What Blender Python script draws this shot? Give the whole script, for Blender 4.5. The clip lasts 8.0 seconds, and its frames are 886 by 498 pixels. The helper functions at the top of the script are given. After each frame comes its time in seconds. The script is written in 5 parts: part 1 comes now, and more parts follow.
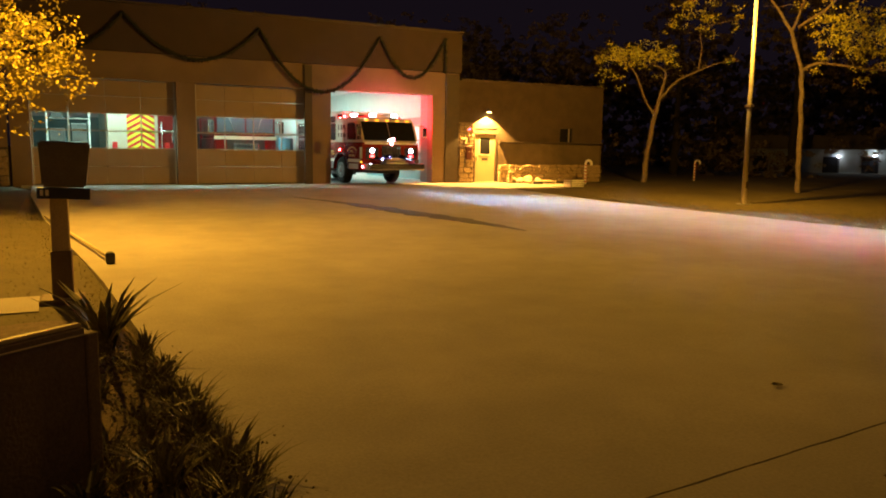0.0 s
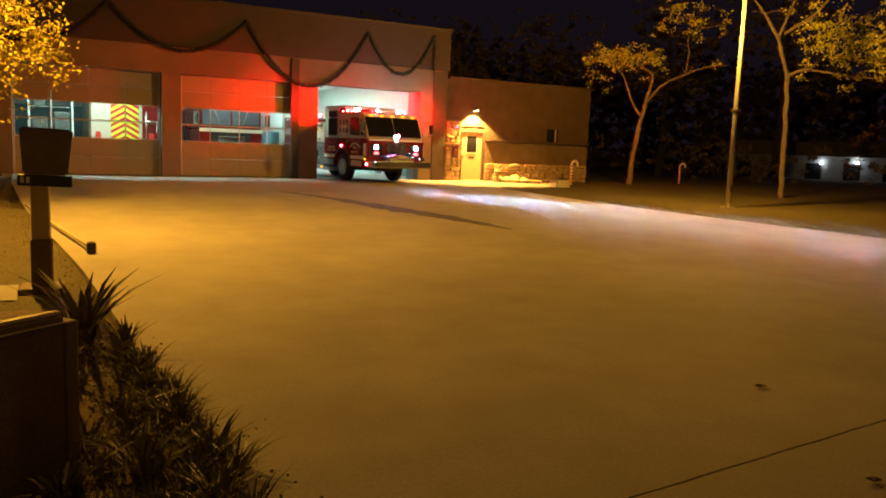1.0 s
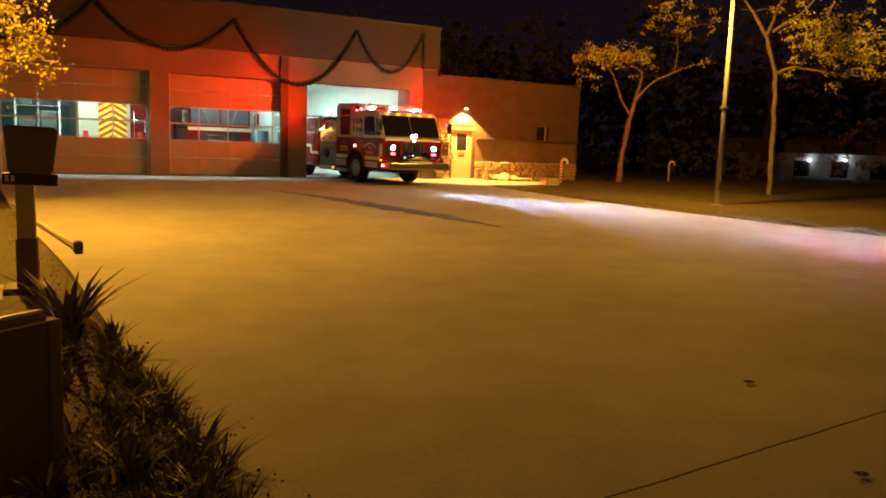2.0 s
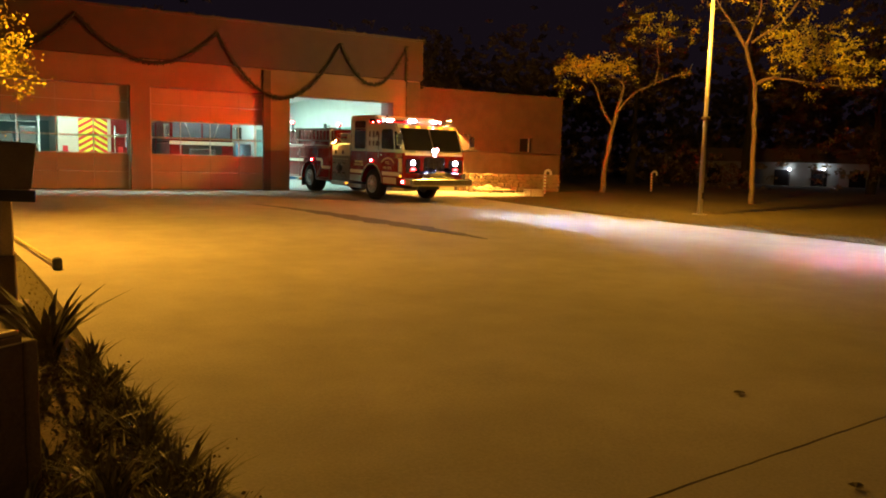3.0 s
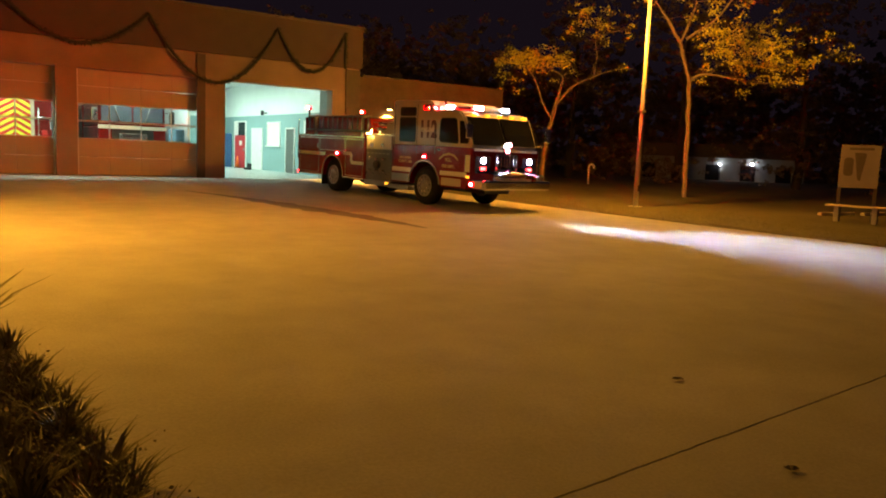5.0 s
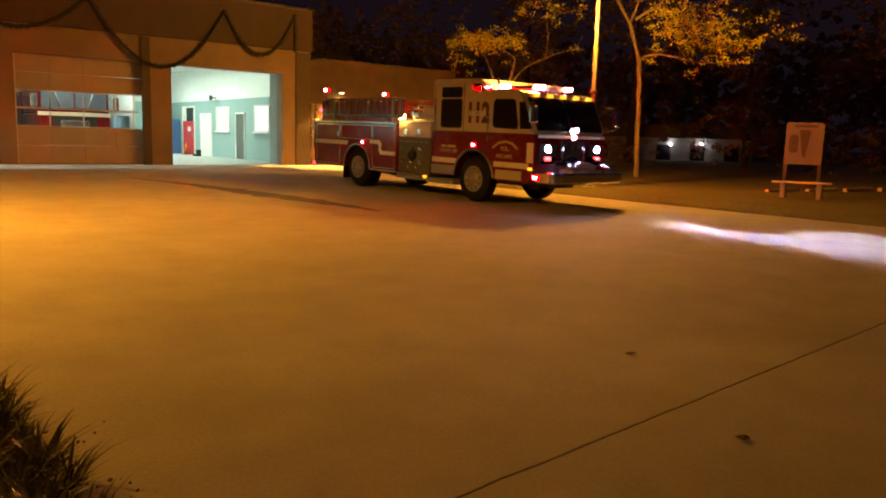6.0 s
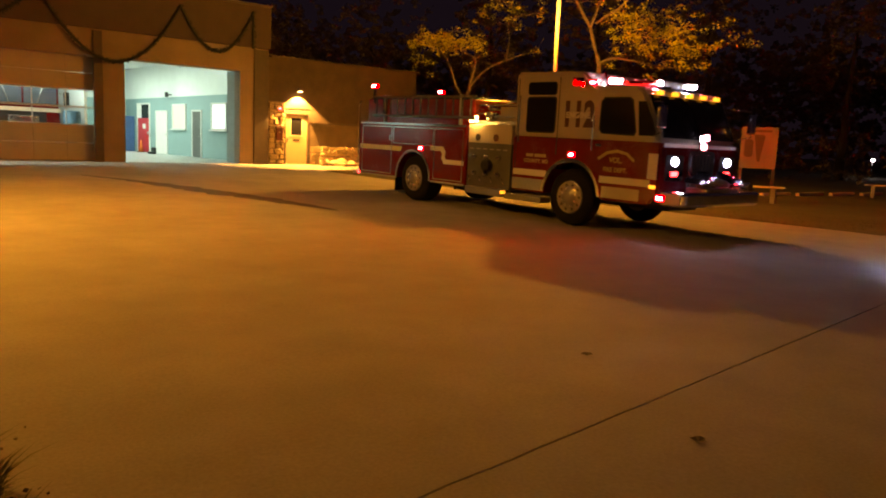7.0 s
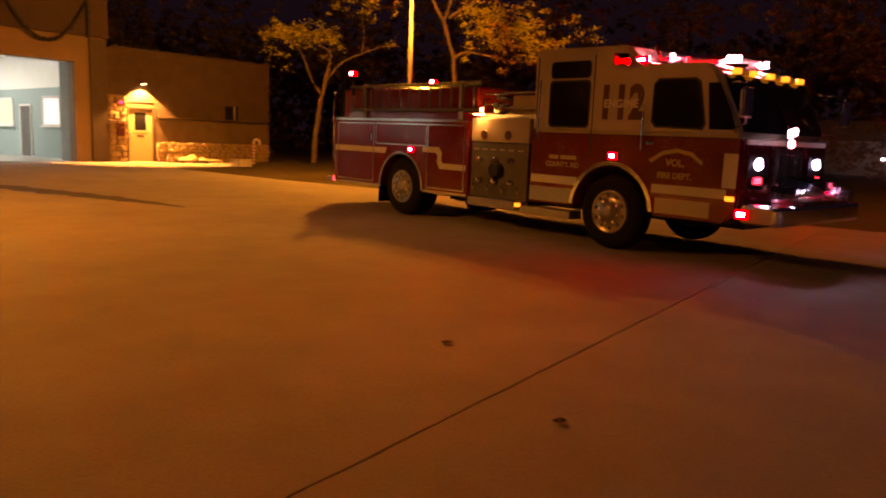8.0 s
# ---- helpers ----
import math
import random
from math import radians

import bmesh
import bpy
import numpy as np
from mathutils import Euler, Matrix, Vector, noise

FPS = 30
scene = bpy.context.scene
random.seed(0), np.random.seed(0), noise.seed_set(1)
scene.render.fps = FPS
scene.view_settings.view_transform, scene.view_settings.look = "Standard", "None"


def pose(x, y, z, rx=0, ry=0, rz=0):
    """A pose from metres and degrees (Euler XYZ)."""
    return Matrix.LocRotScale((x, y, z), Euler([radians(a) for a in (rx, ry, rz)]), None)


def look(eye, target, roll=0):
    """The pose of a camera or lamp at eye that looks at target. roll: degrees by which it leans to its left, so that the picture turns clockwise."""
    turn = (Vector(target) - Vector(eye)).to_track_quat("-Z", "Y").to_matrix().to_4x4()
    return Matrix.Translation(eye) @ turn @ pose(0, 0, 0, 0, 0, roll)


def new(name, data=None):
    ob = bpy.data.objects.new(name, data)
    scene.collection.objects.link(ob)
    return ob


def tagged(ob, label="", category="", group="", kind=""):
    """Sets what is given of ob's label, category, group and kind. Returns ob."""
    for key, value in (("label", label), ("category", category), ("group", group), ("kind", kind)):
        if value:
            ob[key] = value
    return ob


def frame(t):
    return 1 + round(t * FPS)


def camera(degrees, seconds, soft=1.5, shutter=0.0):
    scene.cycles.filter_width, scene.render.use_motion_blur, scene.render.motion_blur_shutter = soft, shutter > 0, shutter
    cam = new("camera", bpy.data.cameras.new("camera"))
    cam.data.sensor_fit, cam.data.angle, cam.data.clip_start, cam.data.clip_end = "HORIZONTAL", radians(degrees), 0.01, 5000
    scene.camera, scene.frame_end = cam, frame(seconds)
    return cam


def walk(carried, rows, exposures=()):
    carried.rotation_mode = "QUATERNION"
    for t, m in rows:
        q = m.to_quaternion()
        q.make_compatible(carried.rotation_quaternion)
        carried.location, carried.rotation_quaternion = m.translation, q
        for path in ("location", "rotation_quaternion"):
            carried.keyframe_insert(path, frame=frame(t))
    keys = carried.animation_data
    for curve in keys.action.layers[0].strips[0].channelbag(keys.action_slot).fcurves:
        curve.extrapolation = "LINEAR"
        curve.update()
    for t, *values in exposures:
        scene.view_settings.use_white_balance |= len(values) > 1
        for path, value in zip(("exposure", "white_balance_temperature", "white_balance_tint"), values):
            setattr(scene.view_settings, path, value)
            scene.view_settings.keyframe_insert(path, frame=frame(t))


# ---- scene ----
# ---------- camera ----------
cam = camera(60.43, 8.0, 1.85, 0.35)
PATH = [
    (0.0, pose(-0.154, -0.267, 1.339, 82.64, -0.80, -26.64)),
    (0.5, pose(-0.154, -0.247, 1.325, 83.13, -1.16, -27.33)),
    (1.0, pose(-0.154, -0.224, 1.313, 82.53, -2.09, -27.67)),
    (1.5, pose(-0.146, -0.240, 1.303, 82.16, -2.23, -27.88)),
    (3.0, pose(-0.113, -0.146, 1.301, 83.38, -1.48, -29.65)),
    (3.5, pose(-0.116, -0.158, 1.291, 83.36, -1.63, -30.02)),
    (4.0, pose(-0.081, -0.088, 1.275, 83.58, -1.73, -31.32)),
    (4.5, pose(-0.070, -0.037, 1.246, 83.71, -2.11, -32.98)),
    (5.0, pose(-0.063, -0.035, 1.243, 82.88, -2.39, -34.17)),
    (5.2, pose(-0.032, 0.004, 1.234, 82.58, -2.57, -34.93)),
    (6.3, pose(0.057, 0.011, 1.183, 81.80, -1.78, -38.24)),
    (6.5, pose(0.101, 0.055, 1.172, 81.90, -2.28, -38.64)),
    (7.0, pose(0.162, 0.088, 1.146, 82.06, -2.33, -40.40)),
    (7.5, pose(0.311, 0.171, 1.083, 82.12, -2.16, -44.26)),
    (7.7, pose(0.365, 0.236, 1.071, 82.13, -1.93, -47.05)),
    (8.0, pose(0.395, 0.219, 1.047, 82.17, -1.77, -50.82)),
]
walk(cam, PATH, [(0.0, 0.05, 6700, 12), (1.5, 0.05, 6800, 16), (3.5, 0.1, 6900, 16), (5.0, 0.14, 7200, 20), (6.5, 0.12, 8200, 38), (7.2, -0.06, 8000, 32), (7.6, -0.15, 8000, 34), (8.0, -0.22, 9500, 76)])

# ---------- light ----------
FACADE = 28.5          # the station's front
SLOPE = 0.0153         # the apron falls towards the street


def ground_z(y):
    return SLOPE * (max(y, -12.0) - FACADE) if y < FACADE else 0.0


world = bpy.data.worlds.new("night")
world.use_nodes = True
scene.world = world
world.node_tree.nodes["Background"].inputs[0].default_value = (0.46, 0.3, 0.5, 1)
world.node_tree.nodes["Background"].inputs[1].default_value = 0.013

SODIUM = (1.0, 0.485, 0.045)


def lamp(name, kind, at, to, watts, colour, size=0.3, spot=150):
    data = bpy.data.lights.new(name, kind)
    data.energy, data.color = watts, colour
    if kind == "AREA":
        data.size = size
    else:
        data.shadow_soft_size = size
    if kind == "SPOT":
        data.spot_size, data.spot_blend = radians(spot), 0.75 if spot > 120 else 0.2
    ob = new(name, data)
    ob.matrix_world = look(at, to)
    return ob


lamp("sodium_light", "SPOT", (-0.7, 13.6, 5.5), (-0.7, 13.75, 0), 4100, SODIUM, 0.12, 170)
# Unseen lamp behind the view, added to light the sign board and post.
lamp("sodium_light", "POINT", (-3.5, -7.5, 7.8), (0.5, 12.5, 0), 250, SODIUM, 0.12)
lamp("sodium_light", "POINT", (17.4, 16.3, 6.33), (17.4, 16.3, 0), 3800, SODIUM, 0.1)
lamp("door_light", "SPOT", (16.36, 28.32, 2.95), (16.36, 28.4, 0), 5200, (1.0, 0.5, 0.09), 0.04, 112)
for ly in (31.5, 36.5, 41.0):
    lamp("bay_light", "AREA", (11.6, ly, 4.25), (11.6, ly, 0), 270, (0.6, 1.0, 0.88), 1.8)
for lx in (1.6, 6.4):
    lamp("bay_light", "AREA", (lx, 30.6, 4.25), (lx, 31.0, 0), 300, (0.62, 1.0, 0.92), 1.5)

# ---------- materials ----------


def mat(name, colour, rough=0.6, metal=0.0, scale=8.0, vary=0.25, bump=0.15, fine=60.0, glow=0.0, coat=0.0, spec=0.5, big=None, low=0.72):
    """A surface with mottling at two scales, uneven gloss and fine relief."""
    m = bpy.data.materials.new(name)
    m.use_nodes = True
    nt = m.node_tree
    b = nt.nodes["Principled BSDF"]
    b.inputs["Metallic"].default_value = metal
    b.inputs["Coat Weight"].default_value = coat
    b.inputs["Specular IOR Level"].default_value = spec
    if glow:
        b.inputs["Emission Color"].default_value = (*colour, 1)
        b.inputs["Emission Strength"].default_value = glow
        b.inputs["Base Color"].default_value = (*colour, 1)
        b.inputs["Roughness"].default_value = rough
        return m
    co = nt.nodes.new("ShaderNodeTexCoord")
    n1, n2 = nt.nodes.new("ShaderNodeTexNoise"), nt.nodes.new("ShaderNodeTexNoise")
    for n, s in ((n1, scale), (n2, fine)):
        n.inputs["Scale"].default_value = s
        n.inputs["Detail"].default_value = 5
        nt.links.new(co.outputs["Object"], n.inputs["Vector"])
    mix = nt.nodes.new("ShaderNodeMath")
    mix.operation = "MULTIPLY_ADD"
    nt.links.new(n2.outputs["Fac"], mix.inputs[0])
    mix.inputs[1].default_value = 0.5
    half = nt.nodes.new("ShaderNodeMath")
    half.operation = "MULTIPLY"
    half.inputs[1].default_value = 0.5
    nt.links.new(n1.outputs["Fac"], half.inputs[0])
    nt.links.new(half.outputs[0], mix.inputs[2])
    ramp = nt.nodes.new("ShaderNodeValToRGB")
    ramp.color_ramp.elements[0].position, ramp.color_ramp.elements[1].position = 0.3, 0.7
    ramp.color_ramp.elements[0].color = (*[c * (1 - vary) for c in colour], 1)
    ramp.color_ramp.elements[1].color = (*[min(1, c * (1 + vary)) for c in colour], 1)
    nt.links.new(mix.outputs[0], ramp.inputs[0])
    last = ramp.outputs[0]
    if big:
        n3 = nt.nodes.new("ShaderNodeTexNoise")
        n3.inputs["Scale"].default_value = big
        n3.inputs["Detail"].default_value = 3
        nt.links.new(co.outputs["Object"], n3.inputs["Vector"])
        r3 = nt.nodes.new("ShaderNodeValToRGB")
        r3.color_ramp.elements[0].position, r3.color_ramp.elements[1].position = 0.35, 0.65
        r3.color_ramp.elements[0].color = (low, low, low, 1)
        r3.color_ramp.elements[1].color = (1, 1, 1, 1)
        nt.links.new(n3.outputs["Fac"], r3.inputs[0])
        mul = nt.nodes.new("ShaderNodeMix")
        mul.data_type, mul.blend_type = "RGBA", "MULTIPLY"
        mul.inputs["Factor"].default_value = 1.0
        nt.links.new(last, mul.inputs[6])
        nt.links.new(r3.outputs[0], mul.inputs[7])
        last = mul.outputs[2]
    nt.links.new(last, b.inputs["Base Color"])
    rr = nt.nodes.new("ShaderNodeMapRange")
    rr.inputs["To Min"].default_value, rr.inputs["To Max"].default_value = max(0.02, rough - 0.12), min(1, rough + 0.12)
    nt.links.new(mix.outputs[0], rr.inputs[0])
    nt.links.new(rr.outputs[0], b.inputs["Roughness"])
    if bump:
        bp = nt.nodes.new("ShaderNodeBump")
        bp.inputs["Strength"].default_value = bump
        bp.inputs["Distance"].default_value = 0.01
        nt.links.new(n2.outputs["Fac"], bp.inputs["Height"])
        nt.links.new(bp.outputs[0], b.inputs["Normal"])
    return m


def glass(name, colour, rough=0.05):
    m = bpy.data.materials.new(name)
    m.use_nodes = True
    b = m.node_tree.nodes["Principled BSDF"]
    b.inputs["Base Color"].default_value = (*colour, 1)
    b.inputs["Roughness"].default_value = rough
    b.inputs["Transmission Weight"].default_value = 1.0
    b.inputs["IOR"].default_value = 1.05
    return m


CONCRETE = mat("concrete", (0.36, 0.328, 0.275), 0.85, scale=1.7, vary=0.2, bump=0.6, fine=48, big=0.22, low=0.8)
GRASS_SOIL = mat("turf", (0.1, 0.08, 0.03), 0.95, scale=2.5, vary=0.3, bump=0.4, fine=30, big=0.2)
GRASS = mat("grass_blades", (0.1, 0.083, 0.031), 0.8, vary=0.3, bump=0, fine=20)
STUCCO = mat("tan_stucco", (0.27, 0.195, 0.135), 0.9, scale=1.1, vary=0.15, bump=0.5, fine=45, big=0.4)
FASCIA = mat("brown_fascia", (0.064, 0.043, 0.036), 0.8, scale=2, vary=0.2, bump=0.2, fine=30)
DARK_TRIM = mat("dark_brown_trim", (0.055, 0.04, 0.03), 0.6, scale=6, vary=0.3)
DOOR_PANEL = mat("tan_door_panel", (0.34, 0.26, 0.18), 0.55, scale=2, vary=0.1, bump=0.1, fine=25)
DOOR_FRAME = mat("door_rail", (0.5, 0.47, 0.42), 0.45, vary=0.1, bump=0)
STONE = mat("rubble_stone", (0.36, 0.27, 0.17), 0.9, scale=5, vary=0.45, bump=0.9, fine=28)
MORTAR = mat("mortar", (0.22, 0.17, 0.11), 0.95, scale=9, vary=0.2, bump=0.6)
METAL_GREY = mat("galvanised_steel", (0.42, 0.40, 0.37), 0.45, 0.6, scale=4, vary=0.15, bump=0.05)
BARK = mat("bark", (0.24, 0.19, 0.13), 0.95, scale=7, vary=0.4, bump=1.0, fine=35)
LEAF = mat("yellow_green_leaves", (0.7, 0.62, 0.08), 0.35, scale=3, vary=0.6, bump=0, fine=15)
# Darker copy of the leaf colour for the tree too bright beside its lamp.
DIMMED_LEAF = mat("dimmed_leaves", (0.36, 0.29, 0.045), 0.5, scale=3, vary=0.6, bump=0, fine=15)
LEAF_DARK = mat("dark_leaves", (0.12, 0.095, 0.06), 0.8, scale=2, vary=0.5, bump=0, fine=15)
NEEDLES = mat("garland_needles", (0.02, 0.024, 0.014), 0.9, scale=5, vary=0.4, bump=0)
SIGN_BROWN = mat("dark_sign_board", (0.17, 0.115, 0.08), 0.7, scale=3, vary=0.35, bump=0.3)
SIGN_EDGE = mat("pale_sign_capping", (0.55, 0.46, 0.3), 0.6, scale=5, vary=0.2, bump=0.1)
BLADE = mat("strap_leaves", (0.15, 0.135, 0.06), 0.38, scale=6, vary=0.5, bump=0, fine=25)
MULCH = mat("mulch", (0.15, 0.105, 0.065), 0.95, scale=12, vary=0.5, bump=1.0, fine=45)
WHITE = mat("white_paint", (0.72, 0.7, 0.66), 0.5, scale=4, vary=0.08, bump=0.05)
BLACK = mat("black_plastic", (0.02, 0.02, 0.02), 0.55, scale=6, vary=0.3, bump=0.1)
WALL_WHITE = mat("bay_white_wall", (0.7, 0.74, 0.72), 0.7, scale=1.5, vary=0.06, bump=0.2, fine=30)
WALL_TEAL = mat("bay_teal_wall", (0.22, 0.36, 0.36), 0.6, scale=1.5, vary=0.08, bump=0.2, fine=30)
BAY_FLOOR = mat("sealed_bay_floor", (0.4, 0.42, 0.4), 0.3, scale=2, vary=0.12, bump=0.05)
PANE = glass("clear_pane", (0.9, 0.97, 0.95))
TUBE = mat("fluorescent_tube", (0.7, 1.0, 0.9), glow=14)
SODIUM_LENS = mat("sodium_lens", (1.0, 0.62, 0.16), glow=60)
DOOR_LENS = mat("door_lamp_lens", (1.0, 0.7, 0.25), glow=60)
FAR_LENS = mat("far_lamp_lens", (0.8, 0.92, 1.0), glow=120)
# Wing wall darkened to stand for the little lamp light reaching it.
SHADE_TONED_WALL = mat("shade_toned_wall", (0.062, 0.043, 0.028), 0.85, scale=2, vary=0.45, bump=0.4, fine=30)
FAR_WALL = mat("far_wall", (0.2, 0.21, 0.2), 0.9, scale=1, vary=0.2, bump=0)
RED_PAINT = mat("red_engine_paint", (0.18, 0.009, 0.008), 0.25, scale=2, vary=0.12, bump=0.02, coat=0.6)
CREAM_PAINT = mat("white_engine_paint", (0.54, 0.46, 0.36), 0.3, scale=2, vary=0.07, bump=0.02, coat=0.5)
CHROME = mat("chrome", (0.72, 0.72, 0.73), 0.14, 1.0, scale=8, vary=0.08, bump=0.02)
RIM = mat("polished_rim", (0.4, 0.39, 0.38), 0.18, 0.6, scale=8, vary=0.1, bump=0.02)
PANEL_LAMP = mat("panel_lamp_lens", (1.0, 0.6, 0.12), glow=160)
PLATE = mat("diamond_plate", (0.38, 0.38, 0.38), 0.4, 0.9, scale=20, vary=0.15, bump=0.6, fine=90)
LADDER = mat("dull_ladder_aluminium", (0.16, 0.14, 0.12), 0.5, 0.4, scale=8, vary=0.25, bump=0.05)
PUMP_GREY = mat("pump_panel_grey", (0.13, 0.13, 0.12), 0.4, 0.3, scale=6, vary=0.2, bump=0.1)
RUBBER = mat("tyre_rubber", (0.014, 0.0135, 0.013), 0.9, scale=10, vary=0.3, bump=0.4, spec=0.2)
TINT = mat("tinted_glass", (0.012, 0.012, 0.014), 0.02, scale=2, vary=0.2, bump=0, spec=0.14)
STRIPE = mat("reflective_stripe", (0.75, 0.68, 0.55), 0.4, scale=6, vary=0.05, bump=0)
GOLD = mat("gold_lettering", (0.55, 0.38, 0.12), 0.4, scale=6, vary=0.1, bump=0)
BROWN_LETTER = mat("dark_red_lettering", (0.09, 0.02, 0.015), 0.5, scale=6, vary=0.1, bump=0)
CHEV_YELLOW = mat("chevron_yellow", (0.75, 0.7, 0.06), 0.4, vary=0.05, bump=0)
CHEV_RED = mat("chevron_red", (0.6, 0.03, 0.03), 0.4, vary=0.05, bump=0)
HEAD_LENS = mat("headlamp_lens", (0.48, 0.62, 1.0), glow=260)
BEAM_LENS = mat("beam_lens", (0.5, 0.63, 1.0), glow=1000000)
NEAR_BEAM = mat("near_beam_lens", (0.45, 0.55, 1.0), glow=360000)
RED_BEAM = mat("red_beam_lens", (1.0, 0.03, 0.06), glow=34000000)
FAR_BEAM = mat("far_beam_lens", (0.47, 0.6, 1.0), glow=40000000)
HOOD = mat("matt_black_hood", (0.002, 0.002, 0.002), 1.0, vary=0.1, bump=0, spec=0.0)
# Bark copy darkened because the far trunks caught too much lamp light.
UNLIT_BARK = mat("unlit_bark", (0.028, 0.023, 0.018), 0.95, scale=7, vary=0.4, bump=0.8, fine=35)
RED_LENS = mat("red_flasher_lens", (1.0, 0.0012, 0.003), glow=9)
RED_CORE = mat("red_flasher_core", (1.0, 0.2, 0.28), glow=60)
BAR_DIM = mat("dim_red_bar_lens", (1.0, 0.03, 0.02), glow=1.6)
BEACON_CORE = mat("red_beacon_core", (1.0, 0.1, 0.13), glow=1300)
DOOR_WASH = mat("red_door_wash_core", (1.0, 0.004, 0.003), glow=42000)
ROTOR_WHITE = mat("white_rotor_face", (0.5, 0.66, 1.0), glow=320)
ROTOR_RED = mat("red_rotor_face", (1.0, 0.13, 0.17), glow=800)
# Grey base carries the bright reflection in the parked engine's windscreen.
SCREEN_GREY = mat("reflection_grey_windscreen", (0.13, 0.16, 0.2), 0.08, scale=2, vary=0.3, bump=0)
STONE_PALE = mat("pale_rock", (0.42, 0.36, 0.26), 0.9, scale=5, vary=0.4, bump=0.9, fine=28)
RED_DIM = mat("red_marker_lens", (1.0, 0.03, 0.03), glow=25)
AMBER_LENS = mat("amber_lens", (1.0, 0.42, 0.03), glow=2.2)
WHITE_FLASH = mat("white_flasher_lens", (0.85, 0.85, 1.0), glow=60)
STREAK_TONE = mat("dark_streak_tone", (0.085, 0.078, 0.07), 0.7, scale=1.5, vary=0.3, bump=0.4)

# ---------- mesh helpers ----------


def part(name, bm, material, parent=None, label=""):
    """Link a bmesh as one mesh object under a thing or a part."""
    me = bpy.data.meshes.new(name)
    bm.normal_update()
    bm.to_mesh(me)
    bm.free()
    me.materials.append(material)
    ob = new(name, me)
    if parent is not None:
        ob.parent = parent
    if label:
        ob["label"] = label
    return ob


def thing(name, label, category, m=None, group="", kind=""):
    ob = new(name)
    ob.empty_display_size = 0.1
    if m is not None:
        ob.matrix_basis = m
    return tagged(ob, label, category, group, kind)


def add_box(bm, x0, x1, y0, y1, z0, z1):
    vs = [bm.verts.new((x, y, z)) for z in (z0, z1) for x, y in ((x0, y0), (x1, y0), (x1, y1), (x0, y1))]
    for f in ((3, 2, 1, 0), (4, 5, 6, 7), (0, 1, 5, 4), (1, 2, 6, 5), (2, 3, 7, 6), (3, 0, 4, 7)):
        bm.faces.new([vs[i] for i in f])
    return bm


def boxes(dims, bevel=0.0, seg=2):
    bm = bmesh.new()
    for d in dims:
        add_box(bm, *d)
    if bevel:
        bmesh.ops.bevel(bm, geom=bm.edges[:], offset=bevel, segments=seg, affect="EDGES", profile=0.5)
    return bm


def prism(profile, lo, hi, axis="y", bevel=0.0):
    """A polygon drawn out: profile in x, z along y, or in y, z along x, or in x, y along z."""
    def put(a, b, c):
        return (a, c, b) if axis == "y" else (c, a, b) if axis == "x" else (a, b, c)
    bm = bmesh.new()
    n = len(profile)
    v0 = [bm.verts.new(put(a, b, lo)) for a, b in profile]
    v1 = [bm.verts.new(put(a, b, hi)) for a, b in profile]
    bm.faces.new(v0)
    bm.faces.new(v1[::-1])
    for i in range(n):
        bm.faces.new((v0[i], v1[i], v1[(i + 1) % n], v0[(i + 1) % n]))
    bmesh.ops.recalc_face_normals(bm, faces=bm.faces[:])
    if bevel:
        bmesh.ops.bevel(bm, geom=[e for e in bm.edges if len(e.link_faces) == 2 and e.calc_face_angle() > 0.3], offset=bevel, segments=2, affect="EDGES")
    return bm


def add_tube(bm, points, radii, seg=8, caps=True):
    rings = []
    pts = [Vector(p) for p in points]
    for i, p in enumerate(pts):
        d = (pts[min(i + 1, len(pts) - 1)] - pts[max(i - 1, 0)]).normalized()
        u = d.cross(Vector((0.31, 0.22, 0.93)) if abs(d.z) < 0.9 else Vector((1, 0.1, 0))).normalized()
        v = d.cross(u)
        r = radii[i] if isinstance(radii, (list, tuple)) else radii
        rings.append([bm.verts.new(p + r * (math.cos(a) * u + math.sin(a) * v)) for a in (2 * math.pi * k / seg for k in range(seg))])
    for a, b in zip(rings, rings[1:]):
        for k in range(seg):
            bm.faces.new((a[k], a[(k + 1) % seg], b[(k + 1) % seg], b[k]))
    if caps:
        bm.faces.new(rings[0][::-1])
        bm.faces.new(rings[-1])
    return bm


def tube(points, radii, seg=8):
    bm = add_tube(bmesh.new(), points, radii, seg)
    bmesh.ops.recalc_face_normals(bm, faces=bm.faces[:])
    for f in bm.faces:
        f.smooth = len(f.verts) == 4
    return bm


def lathe(profile, axis="y", seg=28):
    """A profile of (along, radius) turned about an axis."""
    bm = bmesh.new()
    rings = []
    for a, r in profile:
        ring = []
        for k in range(seg):
            c, s = r * math.cos(2 * math.pi * k / seg), r * math.sin(2 * math.pi * k / seg)
            ring.append(bm.verts.new((c, a, s) if axis == "y" else (a, c, s) if axis == "x" else (c, s, a)))
        rings.append(ring)
    for a, b in zip(rings, rings[1:]):
        for k in range(seg):
            bm.faces.new((a[k], a[(k + 1) % seg], b[(k + 1) % seg], b[k]))
    bm.faces.new(rings[0])
    bm.faces.new(rings[-1])
    bmesh.ops.recalc_face_normals(bm, faces=bm.faces[:])
    for f in bm.faces:
        f.smooth = len(f.verts) == 4
    return bm


def rounded(x0, x1, z0, z1, r, n=4):
    pts = []
    for cx, cz, a0 in ((x1 - r, z1 - r, 0), (x0 + r, z1 - r, 90), (x0 + r, z0 + r, 180), (x1 - r, z0 + r, 270)):
        pts += [(cx + r * math.cos(radians(a0 + 90 * k / n)), cz + r * math.sin(radians(a0 + 90 * k / n))) for k in range(n + 1)]
    return pts


